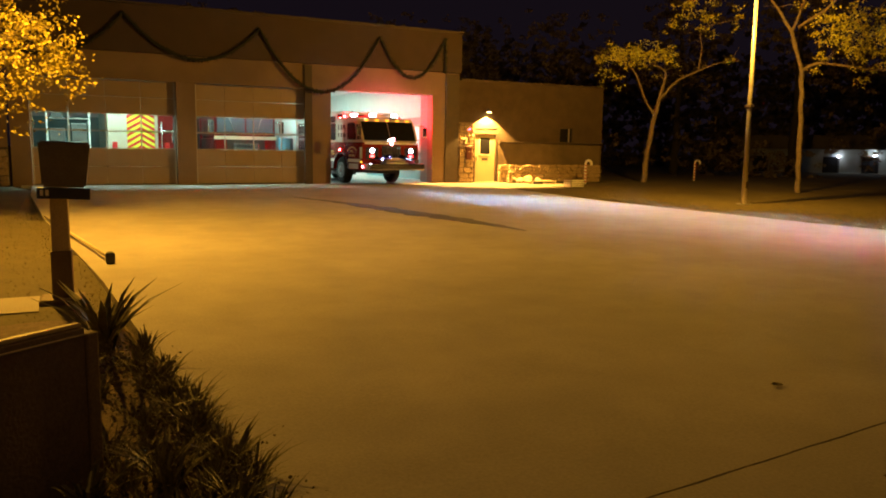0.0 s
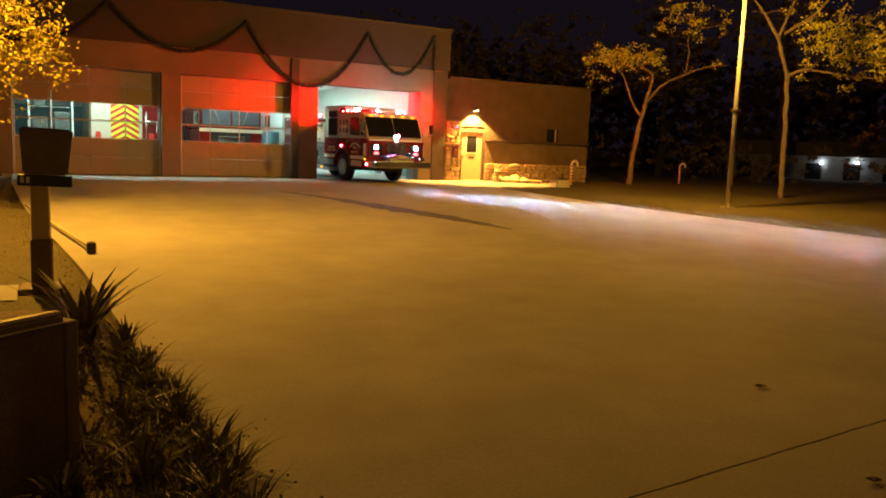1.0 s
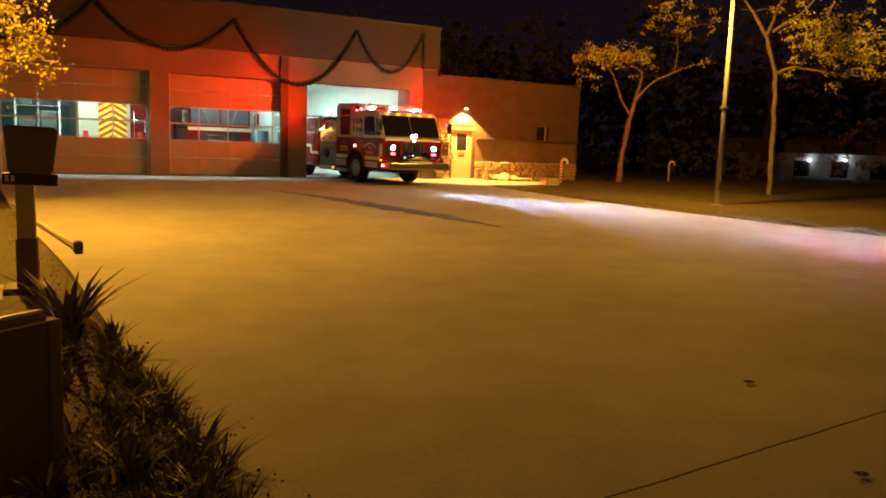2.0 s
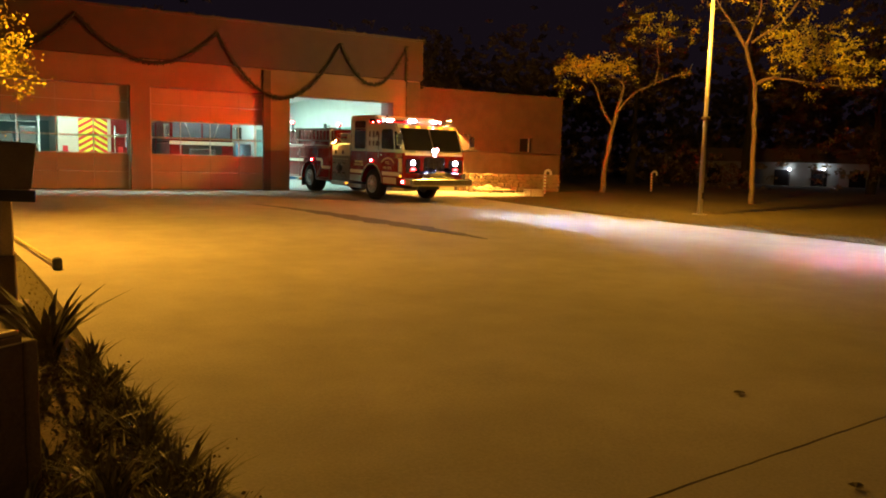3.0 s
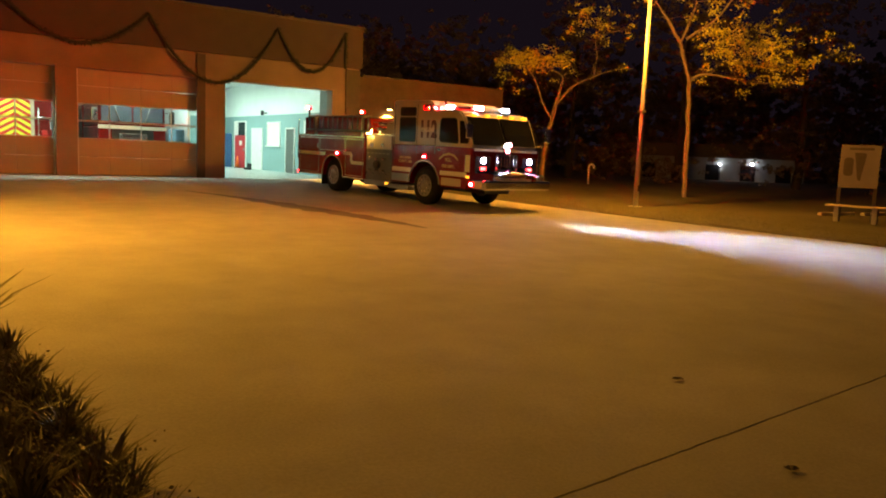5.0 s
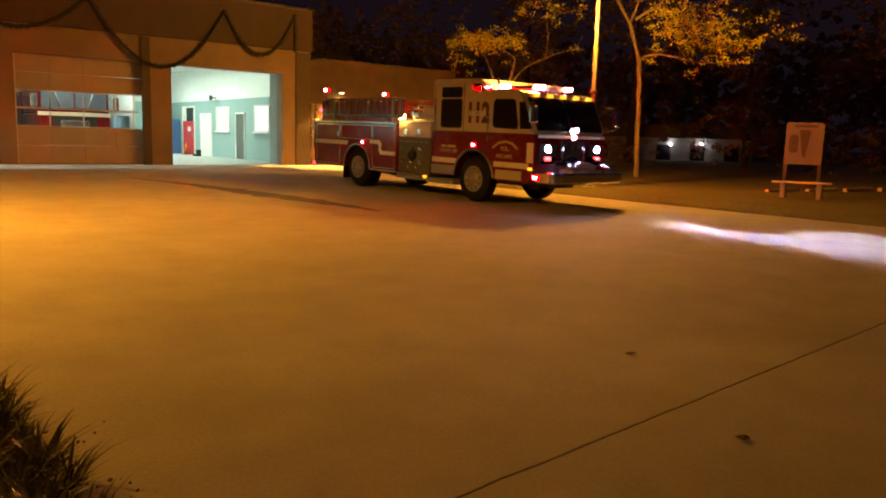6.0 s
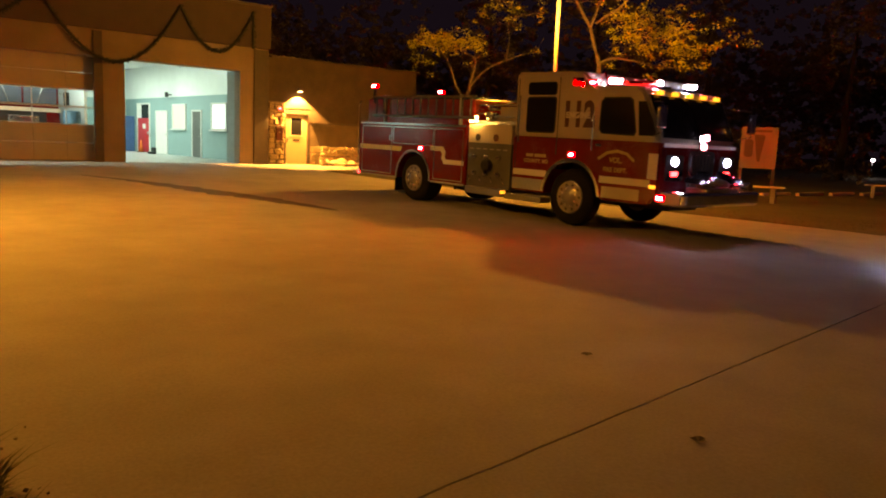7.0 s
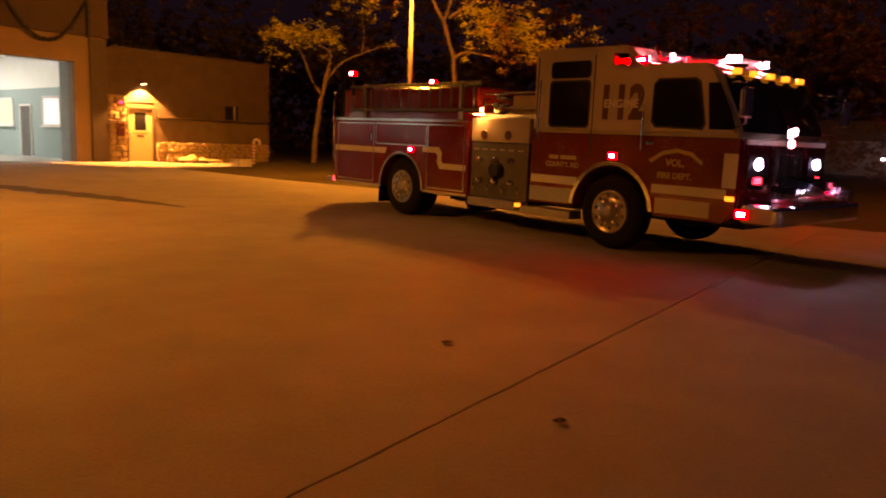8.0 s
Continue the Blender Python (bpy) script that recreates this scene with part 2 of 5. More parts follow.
def lettering(words, size, material, parent, m, name="lettering", depth=0.002, bold=None, space=1.0):
    cu = bpy.data.curves.new(name, "FONT")
    cu.body, cu.size, cu.extrude, cu.align_x, cu.align_y = words, size, depth, "CENTER", "CENTER"
    cu.offset = size * 0.03 if bold is None else bold
    cu.space_character = space
    cu.materials.append(material)
    ob = new(name, cu)
    ob.parent, ob.matrix_basis = parent, m
    return ob


# ---------- ground ----------


def sheet(xs, ys, height, name, material):
    bm = bmesh.new()
    grid = [[bm.verts.new((x, y, height(x, y))) for x in xs] for y in ys]
    for j in range(len(ys) - 1):
        for i in range(len(xs) - 1):
            bm.faces.new((grid[j][i], grid[j][i + 1], grid[j + 1][i + 1], grid[j + 1][i]))
    return part(name, bm, material)


def left_edge(y):
    return float(np.interp(y, (-14, 3, 6, 10, 17, 24, 29), (0.75, 0.72, 0.5, 0.25, -0.45, -0.9, -1.0)))


def right_edge(y):
    return float(np.interp(y, (-14, 8, 12, 18, 24, 25.2, 25.3, 29), (20.0, 16.6, 15.9, 15.1, 15.2, 15.6, 19.3, 19.3)))


def lawn_height(x, y):
    """Soil under the slabs, lawn level with them outside."""
    inside = left_edge(y) - 0.05 < x < right_edge(y) + 0.05 and -14 < y < 29
    lump = (0.05 if x > 5 else 0.02) * noise.noise((x * 0.35, y * 0.35, 0)) if not inside else 0
    return ground_z(y) - (0.16 if inside or y > 28.4 and -3 < x < 24 else 0.0) + lump * (1 if y < 28 else 0)


far = [-900, -300, -120, -60]
xs = far + [x * 0.5 for x in range(-40, 100)] + [55, 65, 80, 120, 300, 900]
ys = far + [y * 0.5 for y in range(-60, 100)] + [55, 65, 80, 120, 300, 900]
ground = sheet(xs, ys, lawn_height, "ground", GRASS_SOIL)
tagged(ground, "dark night-time lawn and soil reaching the horizon", "ground", kind="structure")

apron = thing("pavement", "worn concrete apron sloping down from the fire station", "pavement", kind="structure")


def slab(y0, y1):
    n = max(2, int((y1 - y0) / 0.7))
    m = 200
    bm = bmesh.new()
    rows = []
    for k in range(n + 1):
        y = y0 + 0.008 + (y1 - y0 - 0.016) * k / n
        a, b = left_edge(y), right_edge(y)
        row = []
        for i in range(m + 1):
            x = a + (b - a) * i / m
            bow = max(0, 1 - abs(y - 2.62) / 14) * (0.088 * x - 0.3)
            chip = 0.011 * noise.noise((x * 2.3, y * 5, 3.0)) + 0.006 * noise.noise((x * 9.1, y * 5, 7.0)) if k in (0, n) else 0
            row.append(bm.verts.new((x, y + bow + chip, ground_z(y))))
        rows.append(row)
    for r0, r1 in zip(rows, rows[1:]):
        for i in range(m):
            bm.faces.new((r0[i], r0[i + 1], r1[i + 1], r1[i]))
    rim = [e for e in bm.edges if e.is_boundary]
    low = bmesh.ops.extrude_edge_only(bm, edges=rim)["geom"]
    for v in low:
        if isinstance(v, bmesh.types.BMVert):
            v.co.z -= 0.12
    part("slab", bm, CONCRETE, apron)


slab(-14, 2.62)
slab(2.62, 28.42)


def streak(spine, seed):
    """A ragged streak lying on the slab along a smooth line of x, y and half width."""
    rows = []
    for i in range(len(spine) - 1):
        for k in range(12):
            rows.append([a + (b - a) * k / 12 for a, b in zip(spine[i], spine[i + 1])])
    bm = bmesh.new()
    prev = None
    for i, (x, y, w) in enumerate(rows):
        l = w * (1 + 0.7 * noise.noise((i * 0.31, seed, 0)) + 0.35 * noise.noise((i * 1.1, seed, 4)))
        r = w * (1 + 0.7 * noise.noise((i * 0.27, seed, 9)) + 0.35 * noise.noise((i * 1.3, seed, 6)))
        now = (bm.verts.new((x - l, y, ground_z(y) + 0.004)), bm.verts.new((x + r, y, ground_z(y) + 0.004)))
        if prev:
            bm.faces.new((prev[0], now[0], now[1], prev[1]))
        prev = now
    low = bmesh.ops.extrude_edge_only(bm, edges=[e for e in bm.edges if e.is_boundary])["geom"]
    for v in low:
        if isinstance(v, bmesh.types.BMVert):
            v.co.z -= 0.003
    return bm


stain = streak([(6.1, 22.0, 0.03), (6.75, 20.2, 0.14), (7.15, 18.6, 0.3), (7.5, 16.8, 0.38), (7.85, 15.2, 0.32), (8.1, 13.8, 0.18), (8.25, 12.6, 0.03)], 2.0)
tagged(part("apron_streak", stain, STREAK_TONE), "dark ragged streak across the concrete apron", "stain", kind="structure")

# ---------- station: garage ----------
PIERS = [(-1.54, -0.95), (3.66, 4.32), (8.55, 9.38), (13.77, 15.0)]
OPEN = [(-0.95, 3.66), (4.32, 8.55), (9.38, 13.77)]
HEAD, TOP, BAND = 3.62, 6.15, 4.55
front = thing("wall_garage_front", "tan stucco fire station front with three engine bays", "wall", kind="structure")
for a, b in PIERS:
    part("pier", boxes([(a, b, FACADE, FACADE + 0.5, -0.15, HEAD)], 0.012), STUCCO, front)
part("lintel", boxes([(-1.54, 15.0, FACADE - 0.002, FACADE + 0.5, HEAD, BAND)], 0.012), STUCCO, front)
part("fascia", boxes([(-1.6, 15.06, FACADE - 0.1, FACADE + 0.5, BAND, TOP)], 0.015), FASCIA, front, "brown upper fascia")
part("parapet_cap", boxes([(-1.66, 15.12, FACADE - 0.16, FACADE + 0.56, TOP, TOP + 0.09)], 0.015), DARK_TRIM, front)
# Dark strip put where the bay pier's jamb lies in shade.
tagged(part("downpipe", boxes([(8.31, 8.62, FACADE - 0.09, FACADE - 0.002, -0.05, 4.5)], 0.02), DARK_TRIM), "dark strip standing for the shaded side of the bay pier", "downpipe")
part("jamb", boxes([(13.78, 14.6, FACADE + 0.503, FACADE + 1.2, 0.006, HEAD + 0.4)], 0.01), mat("grey_jamb_paint", (0.2, 0.24, 0.22), 0.7), front, "grey painted inner jamb")
part("header", boxes([(9.38, 14.6, FACADE + 0.503, FACADE + 0.7, HEAD, 4.498)]), WALL_WHITE, front)
tagged(part("corner_dark_strip", boxes([(14.34, 14.98, FACADE - 0.07, FACADE - 0.003, -0.05, 4.5)], 0.015), DARK_TRIM), "dark brown strip at the garage corner", "pilaster")


def plain_wall(name, dims, material, label):
    return tagged(part(name, boxes([dims]), material), label, "wall", kind="structure")


plain_wall("wall_garage_left", (-1.54, -1.3, FACADE + 0.503, 45, -0.15, TOP), STUCCO, "plain stucco side wall of the garage")
plain_wall("wall_garage_right", (14.75, 15.0, FACADE + 0.503, 45, -0.15, TOP), WALL_WHITE, "white painted inner side wall of the engine bay")
plain_wall("wall_garage_back", (-1.54, 15.0, 45.003, 45.3, -0.15, TOP), WALL_WHITE, "white painted back wall of the engine bays")
tagged(part("ceiling", boxes([(-1.3, 14.75, FACADE + 0.503, 45, 4.5, 4.62)]), WALL_WHITE), "white painted engine bay ceiling", "ceiling", kind="structure")
tagged(part("roof_garage", boxes([(-1.54, 15.0, FACADE + 0.503, 45.3, 5.7, 5.85)]), DARK_TRIM), "dark flat garage roof behind a parapet", "roof", kind="structure")
tagged(part("floor", boxes([(-1.3, 14.75, FACADE - 0.05, 45, -0.12, 0.004)]), BAY_FLOOR), "pale sealed concrete engine bay floor", "floor", kind="structure")
part("lining", boxes([(-1.298, -1.27, FACADE + 0.51, 44.9, 0.005, 4.49)]), WALL_WHITE, bpy.data.objects["wall_garage_left"], "white inner lining")
part("dado", boxes([(14.73, 14.748, FACADE + 0.51, 44.9, 0.005, 2.85)]), WALL_TEAL, bpy.data.objects["wall_garage_right"], "teal lower wall")
part("dado", boxes([(-1.29, 14.72, 44.98, 45.0, 0.005, 2.85)]), WALL_TEAL, bpy.data.objects["wall_garage_back"], "teal lower wall")
tagged(part("bay_divider", boxes([(8.7, 8.8, FACADE + 2.5, 45, 0.01, 4.5)]), WALL_WHITE), "white dividing partition between engine bays", "partition", kind="structure")

for ly in (31.5, 36.5, 41.0):
    f = thing("ceiling_light", "glowing fluorescent ceiling fitting in the engine bay", "ceiling light", pose(11.6, ly, 4.38), "bay ceiling lights")
    part("housing", boxes([(-0.9, 0.9, -0.12, 0.12, 0.03, 0.11)], 0.01), WHITE, f)
    for dy in (-0.05, 0.05):
        part("tube", tube([(-0.85, dy, 0.0), (0.85, dy, 0.0)], 0.02), TUBE, f)


def sectional_door(x0, x1, group):
    """Overhead door: solid sections below and above two glazed rows."""
    d = thing("garage_door", "closed tan sectional garage door with two glazed rows", "garage door", group=group)
    y0, y1 = FACADE + 0.26, FACADE + 0.31
    x0, x1 = x0 + 0.01, x1 - 0.01
    for za, zb in ((0.03, 0.635), (0.645, 1.25), (2.47, 3.04), (3.05, 3.61)):
        for k in range(4):
            w = (x1 - x0) / 4
            part("section", boxes([(x0 + k * w + 0.002, x0 + (k + 1) * w - 0.002, y0, y1, za, zb)], 0.01), DOOR_PANEL, d)
    n = 4
    w = (x1 - x0) / n
    for za, zb in ((1.26, 1.86), (1.87, 2.46)):
        fr = []
        for k in range(n + 1):
            xc = x0 + k * w
            fr.append((max(x0, xc - 0.016), min(x1, xc + 0.016), y0, y1, za + 0.026, zb - 0.026))
        part("window_frame", boxes([(x0, x1, y0, y1, za, za + 0.025), (x0, x1, y0, y1, zb - 0.025, zb)] + fr), DOOR_FRAME, d)
        for k in range(n):
            p = part("pane", boxes([(x0 + k * w + 0.017, x0 + (k + 1) * w - 0.017, y0 + 0.02, y0 + 0.026, za + 0.026, zb - 0.026)]), PANE, d)
            p.visible_shadow = False
    for xa in (x0 - 0.0, x1 - 0.05):
        part("track", boxes([(xa, xa + 0.05, y0 - 0.06, y0 - 0.003, 0.02, 3.6)], 0.008), DOOR_FRAME, d)
    part("bottom_seal", boxes([(x0, x1, y0 + 0.005, y1 - 0.005, 0.004, 0.028)]), BLACK, d)
    return d


sectional_door(*OPEN[0], "bay doors")
sectional_door(*OPEN[1], "bay doors")
rolled = thing("garage_door", "raised sectional door under the open bay's ceiling", "garage door", group="bay doors")
for k in range(4):
    part("section", boxes([(9.6, 13.05, 29.6 + k * 0.62, 30.2 + k * 0.62, 3.98, 4.03)], 0.01), WALL_WHITE, rolled)
for xa in (9.45, 13.1):
    part("track", boxes([(xa, xa + 0.05, 29.05, 33, 3.9, 3.97)], 0.006), METAL_GREY, rolled)

# things in the open bay, along its right wall and back wall
WX = 14.725


def inner_door(y0, y1, leaf):
    d = thing("interior_door", "white framed door in the bay's teal side wall", "door", group="bay side doors")
    part("frame", boxes([(WX - 0.05, WX, y0, y0 + 0.07, 0.006, 2.2), (WX - 0.05, WX, y1 - 0.07, y1, 0.006, 2.2), (WX - 0.05, WX, y0 + 0.07, y1 - 0.07, 2.13, 2.2)], 0.004), WHITE, d)
    part("leaf", boxes([(WX - 0.03, WX, y0 + 0.075, y1 - 0.075, 0.01, 2.125)], 0.003), leaf, d)
    part("handle", boxes([(WX - 0.1, WX - 0.031, y0 + 0.13, y0 + 0.16, 0.98, 1.02)], 0.004), METAL_GREY, d)


inner_door(38.6, 40.2, WHITE)
inner_door(34.4, 35.5, PUMP_GREY)


def inner_window(y0, y1, z0, z1, glow):
    d = thing("interior_window", "lit office window in the bay's teal side wall", "window", group="bay side windows")
    t = 0.08
    part("frame", boxes([(WX - 0.06, WX, y0, y1, z0, z0 + t), (WX - 0.06, WX, y0, y1, z1 - t, z1), (WX - 0.06, WX, y0, y0 + t, z0 + t, z1 - t), (WX - 0.06, WX, y1 - t, y1, z0 + t, z1 - t)]), WHITE, d)
    part("pane", boxes([(WX - 0.02, WX - 0.003, y0 + t, y1 - t, z0 + t, z1 - t)]), glow, d, "bright pane of the lit room behind")
    part("sill", boxes([(WX - 0.14, WX, y0 - 0.05, y1 + 0.05, z0 - 0.05, z0 - 0.003)], 0.005), WHITE, d)


ROOM_GLOW = mat("lit_room_pane", (0.8, 0.75, 0.55), glow=0.09)
inner_window(36.2, 37.9, 1.3, 2.5, ROOM_GLOW)
inner_window(31.7, 33.3, 1.3, 2.5, mat("bright_room_pane", (0.85, 1.0, 1.0), glow=0.4))
red = thing("interior_door", "red door with a dark upper window in the bay's teal wall", "door", pose(WX, 42.0, 0.006), "bay side doors")
part("frame", boxes([(-0.05, 0.0, -0.95, -0.86, 0, 2.6), (-0.05, 0.0, 0.86, 0.95, 0, 2.6), (-0.05, 0.0, -0.86, 0.86, 2.52, 2.6)], 0.004), WHITE, red)
part("leaf", boxes([(-0.035, 0.0, -0.855, 0.855, 0.01, 1.8)], 0.004), CHEV_RED, red)
part("window", boxes([(-0.03, 0.0, -0.855, 0.3, 1.805, 2.515)], 0.004), TINT, red)
part("side_light", boxes([(-0.03, 0.0, 0.305, 0.855, 1.805, 2.515)], 0.004), WHITE, red)
part("notice", boxes([(-0.042, -0.037, -0.35, 0.1, 1.25, 1.5)]), WHITE, red)
part("handle", boxes([(-0.1, -0.037, -0.75, -0.7, 0.95, 1.1)], 0.004), METAL_GREY, red)
cone = thing("traffic_cone", "orange traffic cone on the bay floor", "cone", pose(14.45, 41.7, 0.006))
part("base", boxes([(-0.17, 0.17, -0.17, 0.17, 0, 0.03)], 0.01), BLACK, cone)
part("body", lathe([(0.031, 0.13), (0.65, 0.03)], "z", 16), mat("cone_orange", (0.75, 0.14, 0.02), 0.5), cone)
boots = thing("boots", "pair of black boots standing on the bay floor", "boots", pose(14.1, 38.7, 0.006))
for dy in (-0.15, 0.15):
    part("boot", boxes([(-0.3, 0.0, dy - 0.06, dy + 0.06, 0, 0.12), (-0.12, 0.0, dy - 0.06, dy + 0.06, 0.121, 0.33)], 0.03), BLACK, boots)
dr = thing("drinks_machine", "blue vending cabinet in the bay corner", "vending machine", pose(14.3, 43.9, 0.006, 0, 0, -90))
part("body", boxes([(-0.5, 0.5, -0.4, 0.4, 0, 1.9)], 0.03), mat("blue_cabinet", (0.04, 0.12, 0.25), 0.4), dr)
part("front_panel", boxes([(-0.42, 0.3, -0.43, -0.402, 0.5, 1.8)], 0.01), mat("blue_panel", (0.1, 0.25, 0.4), 0.3), dr)
for py, pz in ((38.0, 2.95),):
    sp = thing("wall_fixture", "small black fitting on the bay's white wall", "fixture", pose(WX - 0.02, py, pz))
    part("bracket", boxes([(-0.2, 0.0, -0.03, 0.03, -0.03, 0.03)], 0.008), BLACK, sp)
    part("head", boxes([(-0.32, -0.2, -0.1, 0.1, -0.12, 0.12)], 0.02), BLACK, sp)


# vehicles parked behind the closed doors
def parked_rescue():
    t = thing("rescue_truck", "parked white rescue truck with red and yellow rear chevrons", "truck", pose(2.75, 31.7, 0.006))
    part("body", boxes([(-1.2, 1.2, 0, 6.5, 0.55, 3.0)], 0.05), CREAM_PAINT, t)
    part("rear_panel", boxes([(0.62, 1.19, -0.02, -0.003, 0.7, 2.6)]), RED_PAINT, t)
    for side in (-1, 1):
        for k in range(17):
            z = 0.6 + k * 0.118
            prof = [(0.0, z + 0.2), (0.5 * side, z - 0.1), (0.5 * side, z + 0.018), (0.0, z + 0.318)]
            part("chevron", prism(prof, -0.016, -0.003), CHEV_YELLOW if k % 2 else CHEV_RED, t)
    for x in (-0.95, 0.95):
        part("tail_light", boxes([(x - 0.09, x + 0.09, -0.04, -0.021, 1.1, 1.5)], 0.02), CHEV_RED, t)
    part("grab_rail", tube([(0.75, -0.1, 0.8), (0.75, -0.1, 2.3)], 0.02), CHROME, t)
    part("hose_rack", tube([(0.72, -0.08, 1.95), (1.15, -0.08, 1.95), (1.15, -0.08, 1.5)], 0.03), CHROME, t)
    part("step", boxes([(-1.15, 1.15, -0.35, -0.005, 0.5, 0.56)], 0.01), PLATE, t)
    for x in (-1.0, 1.0):
        for y in (1.6, 5.2):
            w = part("wheel", lathe([(-0.14, 0.42), (-0.1, 0.5), (0.1, 0.5), (0.14, 0.42)], "x", 20), RUBBER, t)
            w.matrix_basis = pose(x, y, 0.5)


def parked_engine():
    t = thing("fire_engine", "parked red and white fire engine behind the closed door", "fire engine", pose(6.55, 30.6, 0.006))
    part("cab_lower", boxes([(-1.22, 1.22, 0, 3.2, 0.5, 1.75)], 0.06), RED_PAINT, t)
    part("cab_upper", boxes([(-1.2, 1.2, 0.05, 3.2, 1.752, 2.85)], 0.08), RED_PAINT, t)
    part("windscreen", boxes([(-1.1, -0.03, 0.035, 0.055, 1.9, 2.6), (0.03, 1.1, 0.035, 0.055, 1.9, 2.6)], 0.006), SCREEN_GREY, t)
    part("lower_mask", boxes([(-0.75, 0.75, -0.012, -0.003, 1.2, 1.655)], 0.003), BLACK, t)
    part("stripe", boxes([(-1.23, 1.23, -0.012, -0.003, 1.66, 1.8)]), STRIPE, t)
    part("grille", boxes([(-0.5, 0.5, -0.03, -0.013, 0.8, 1.5)], 0.02), CHROME, t)
    for x in (-0.85, 0.85):
        part("headlamp", boxes([(x - 0.2, x + 0.2, -0.03, -0.002, 1.0, 1.25)], 0.02), CHROME, t)
        part("mirror", boxes([(x * 1.62 - 0.1, x * 1.62 + 0.1, -0.25, -0.15, 1.9, 2.4)], 0.03), CHROME, t)
        part("mirror_arm", tube([(x * 1.4, 0.02, 2.35), (x * 1.6, -0.16, 2.3)], 0.015), CHROME, t)
        part("wiper", tube([(x * 0.5, 0.02, 1.88), (x * 0.75, 0.02, 2.5)], 0.012), METAL_GREY, t)
    part("bumper", boxes([(-1.24, 1.24, -0.5, -0.035, 0.45, 0.75)], 0.04), CHROME, t)
    part("body", boxes([(-1.22, 1.22, 3.3, 8.5, 0.5, 2.6)], 0.05), RED_PAINT, t)
    for x in (-1.05, 1.05):
        for y in (1.7, 6.4):
            w = part("wheel", lathe([(-0.14, 0.42), (-0.1, 0.5), (0.1, 0.5), (0.14, 0.42)], "x", 20), RUBBER, t)
            w.matrix_basis = pose(x, y, 0.5)


parked_rescue()
parked_engine()
rack = thing("storage_rack", "pale metal storage rack with dark equipment cases", "rack", pose(0.25, 32.6, 0.006))
for x in (-0.75, 0.0, 0.72):
    for y in (0.0, 0.45):
        part("upright", boxes([(x - 0.03, x + 0.03, y - 0.03, y + 0.03, 0, 2.9)], 0.004), WHITE, rack)
for z in (0.5, 1.45, 2.35):
    part("shelf", boxes([(-0.78, 0.75, -0.031, 0.48, z, z + 0.03)], 0.004), METAL_GREY, rack)
for x0, x1, z, h in ((-0.68, -0.12, 1.483, 0.5), (0.08, 0.62, 1.483, 0.7), (-0.6, -0.2, 2.383, 0.35), (0.1, 0.5, 0.533, 0.6), (-0.66, -0.15, 0.533, 0.5)):
    tagged(part("equipment_case", boxes([(x0, x1, 0.0, 0.42, z, z + h)], 0.03), PUMP_GREY), "dark grey equipment case on the bay rack", "case", group="rack cases").matrix_basis = pose(0.25, 32.6, 0.006)
drum = thing("storage_drum", "blue storage drum beside the parked engine", "drum", pose(8.15, 30.6, 0.006))
part("body", lathe([(0.0, 0.3), (0.9, 0.3), (1.7, 0.3), (1.75, 0.27)], "z", 20), mat("drum_blue", (0.1, 0.22, 0.32), 0.5), drum)

# ---------- garland ----------


def swag(x0, z0, x1, z1, low, n=40):
    pts = []
    for k in range(n + 1):
        u = k / n
        zl = z0 + (z1 - z0) * u
        pts.append(Vector((x0 + (x1 - x0) * u, FACADE - 0.17, zl - (0.5 * (z0 + z1) - low) * (1 - (2 * u - 1) ** 2))))
    return pts


def garland():
    g = thing("garland", "dark evergreen garland swagged across the station front", "garland")
    rng = random.Random(4)
    for a in ((-3.0, 5.9, 2.0, 5.85, 4.3), (2.0, 5.85, 6.62, 5.66, 4.42), (6.62, 5.66, 11.35, 5.72, 3.5), (11.35, 5.72, 14.25, 5.9, 4.25)):
        pts = swag(*a)
        pts = [p for p in pts if p.x > -1.6]
        bm = add_tube(bmesh.new(), pts, 0.05, 6)
        for p, q in zip(pts, pts[1:]):
            for k in range(16):
                c = p.lerp(q, rng.random())
                d = Vector((rng.gauss(0, 1), rng.gauss(0, 0.7), rng.gauss(0, 1))).normalized() * rng.uniform(0.09, 0.16)
                if c.y + d.y > FACADE - 0.11:
                    d.y = -abs(d.y) * 0.3
                s = d.cross(Vector((0, 1, 0.2))).normalized() * 0.022
                bm.faces.new([bm.verts.new(v) for v in (c - s, c + s, c + d)])
        part("swag", bm, NEEDLES, g)
    drop = add_tube(bmesh.new(), [(14.25, FACADE - 0.15, 5.9 - 0.2 * k) for k in range(8)], 0.05, 6)
    for k in range(160):
        c = Vector((14.25, FACADE - 0.15, 5.9 - 1.4 * rng.random()))
        d = Vector((rng.gauss(0, 1), -abs(rng.gauss(0, 0.6)), rng.gauss(0, 1))).normalized() * rng.uniform(0.08, 0.15)
        s = d.cross(Vector((0, 1, 0.2))).normalized() * 0.022
        drop.faces.new([drop.verts.new(v) for v in (c - s, c + s, c + d)])
    part("drop", drop, NEEDLES, g)
    return g


garland()

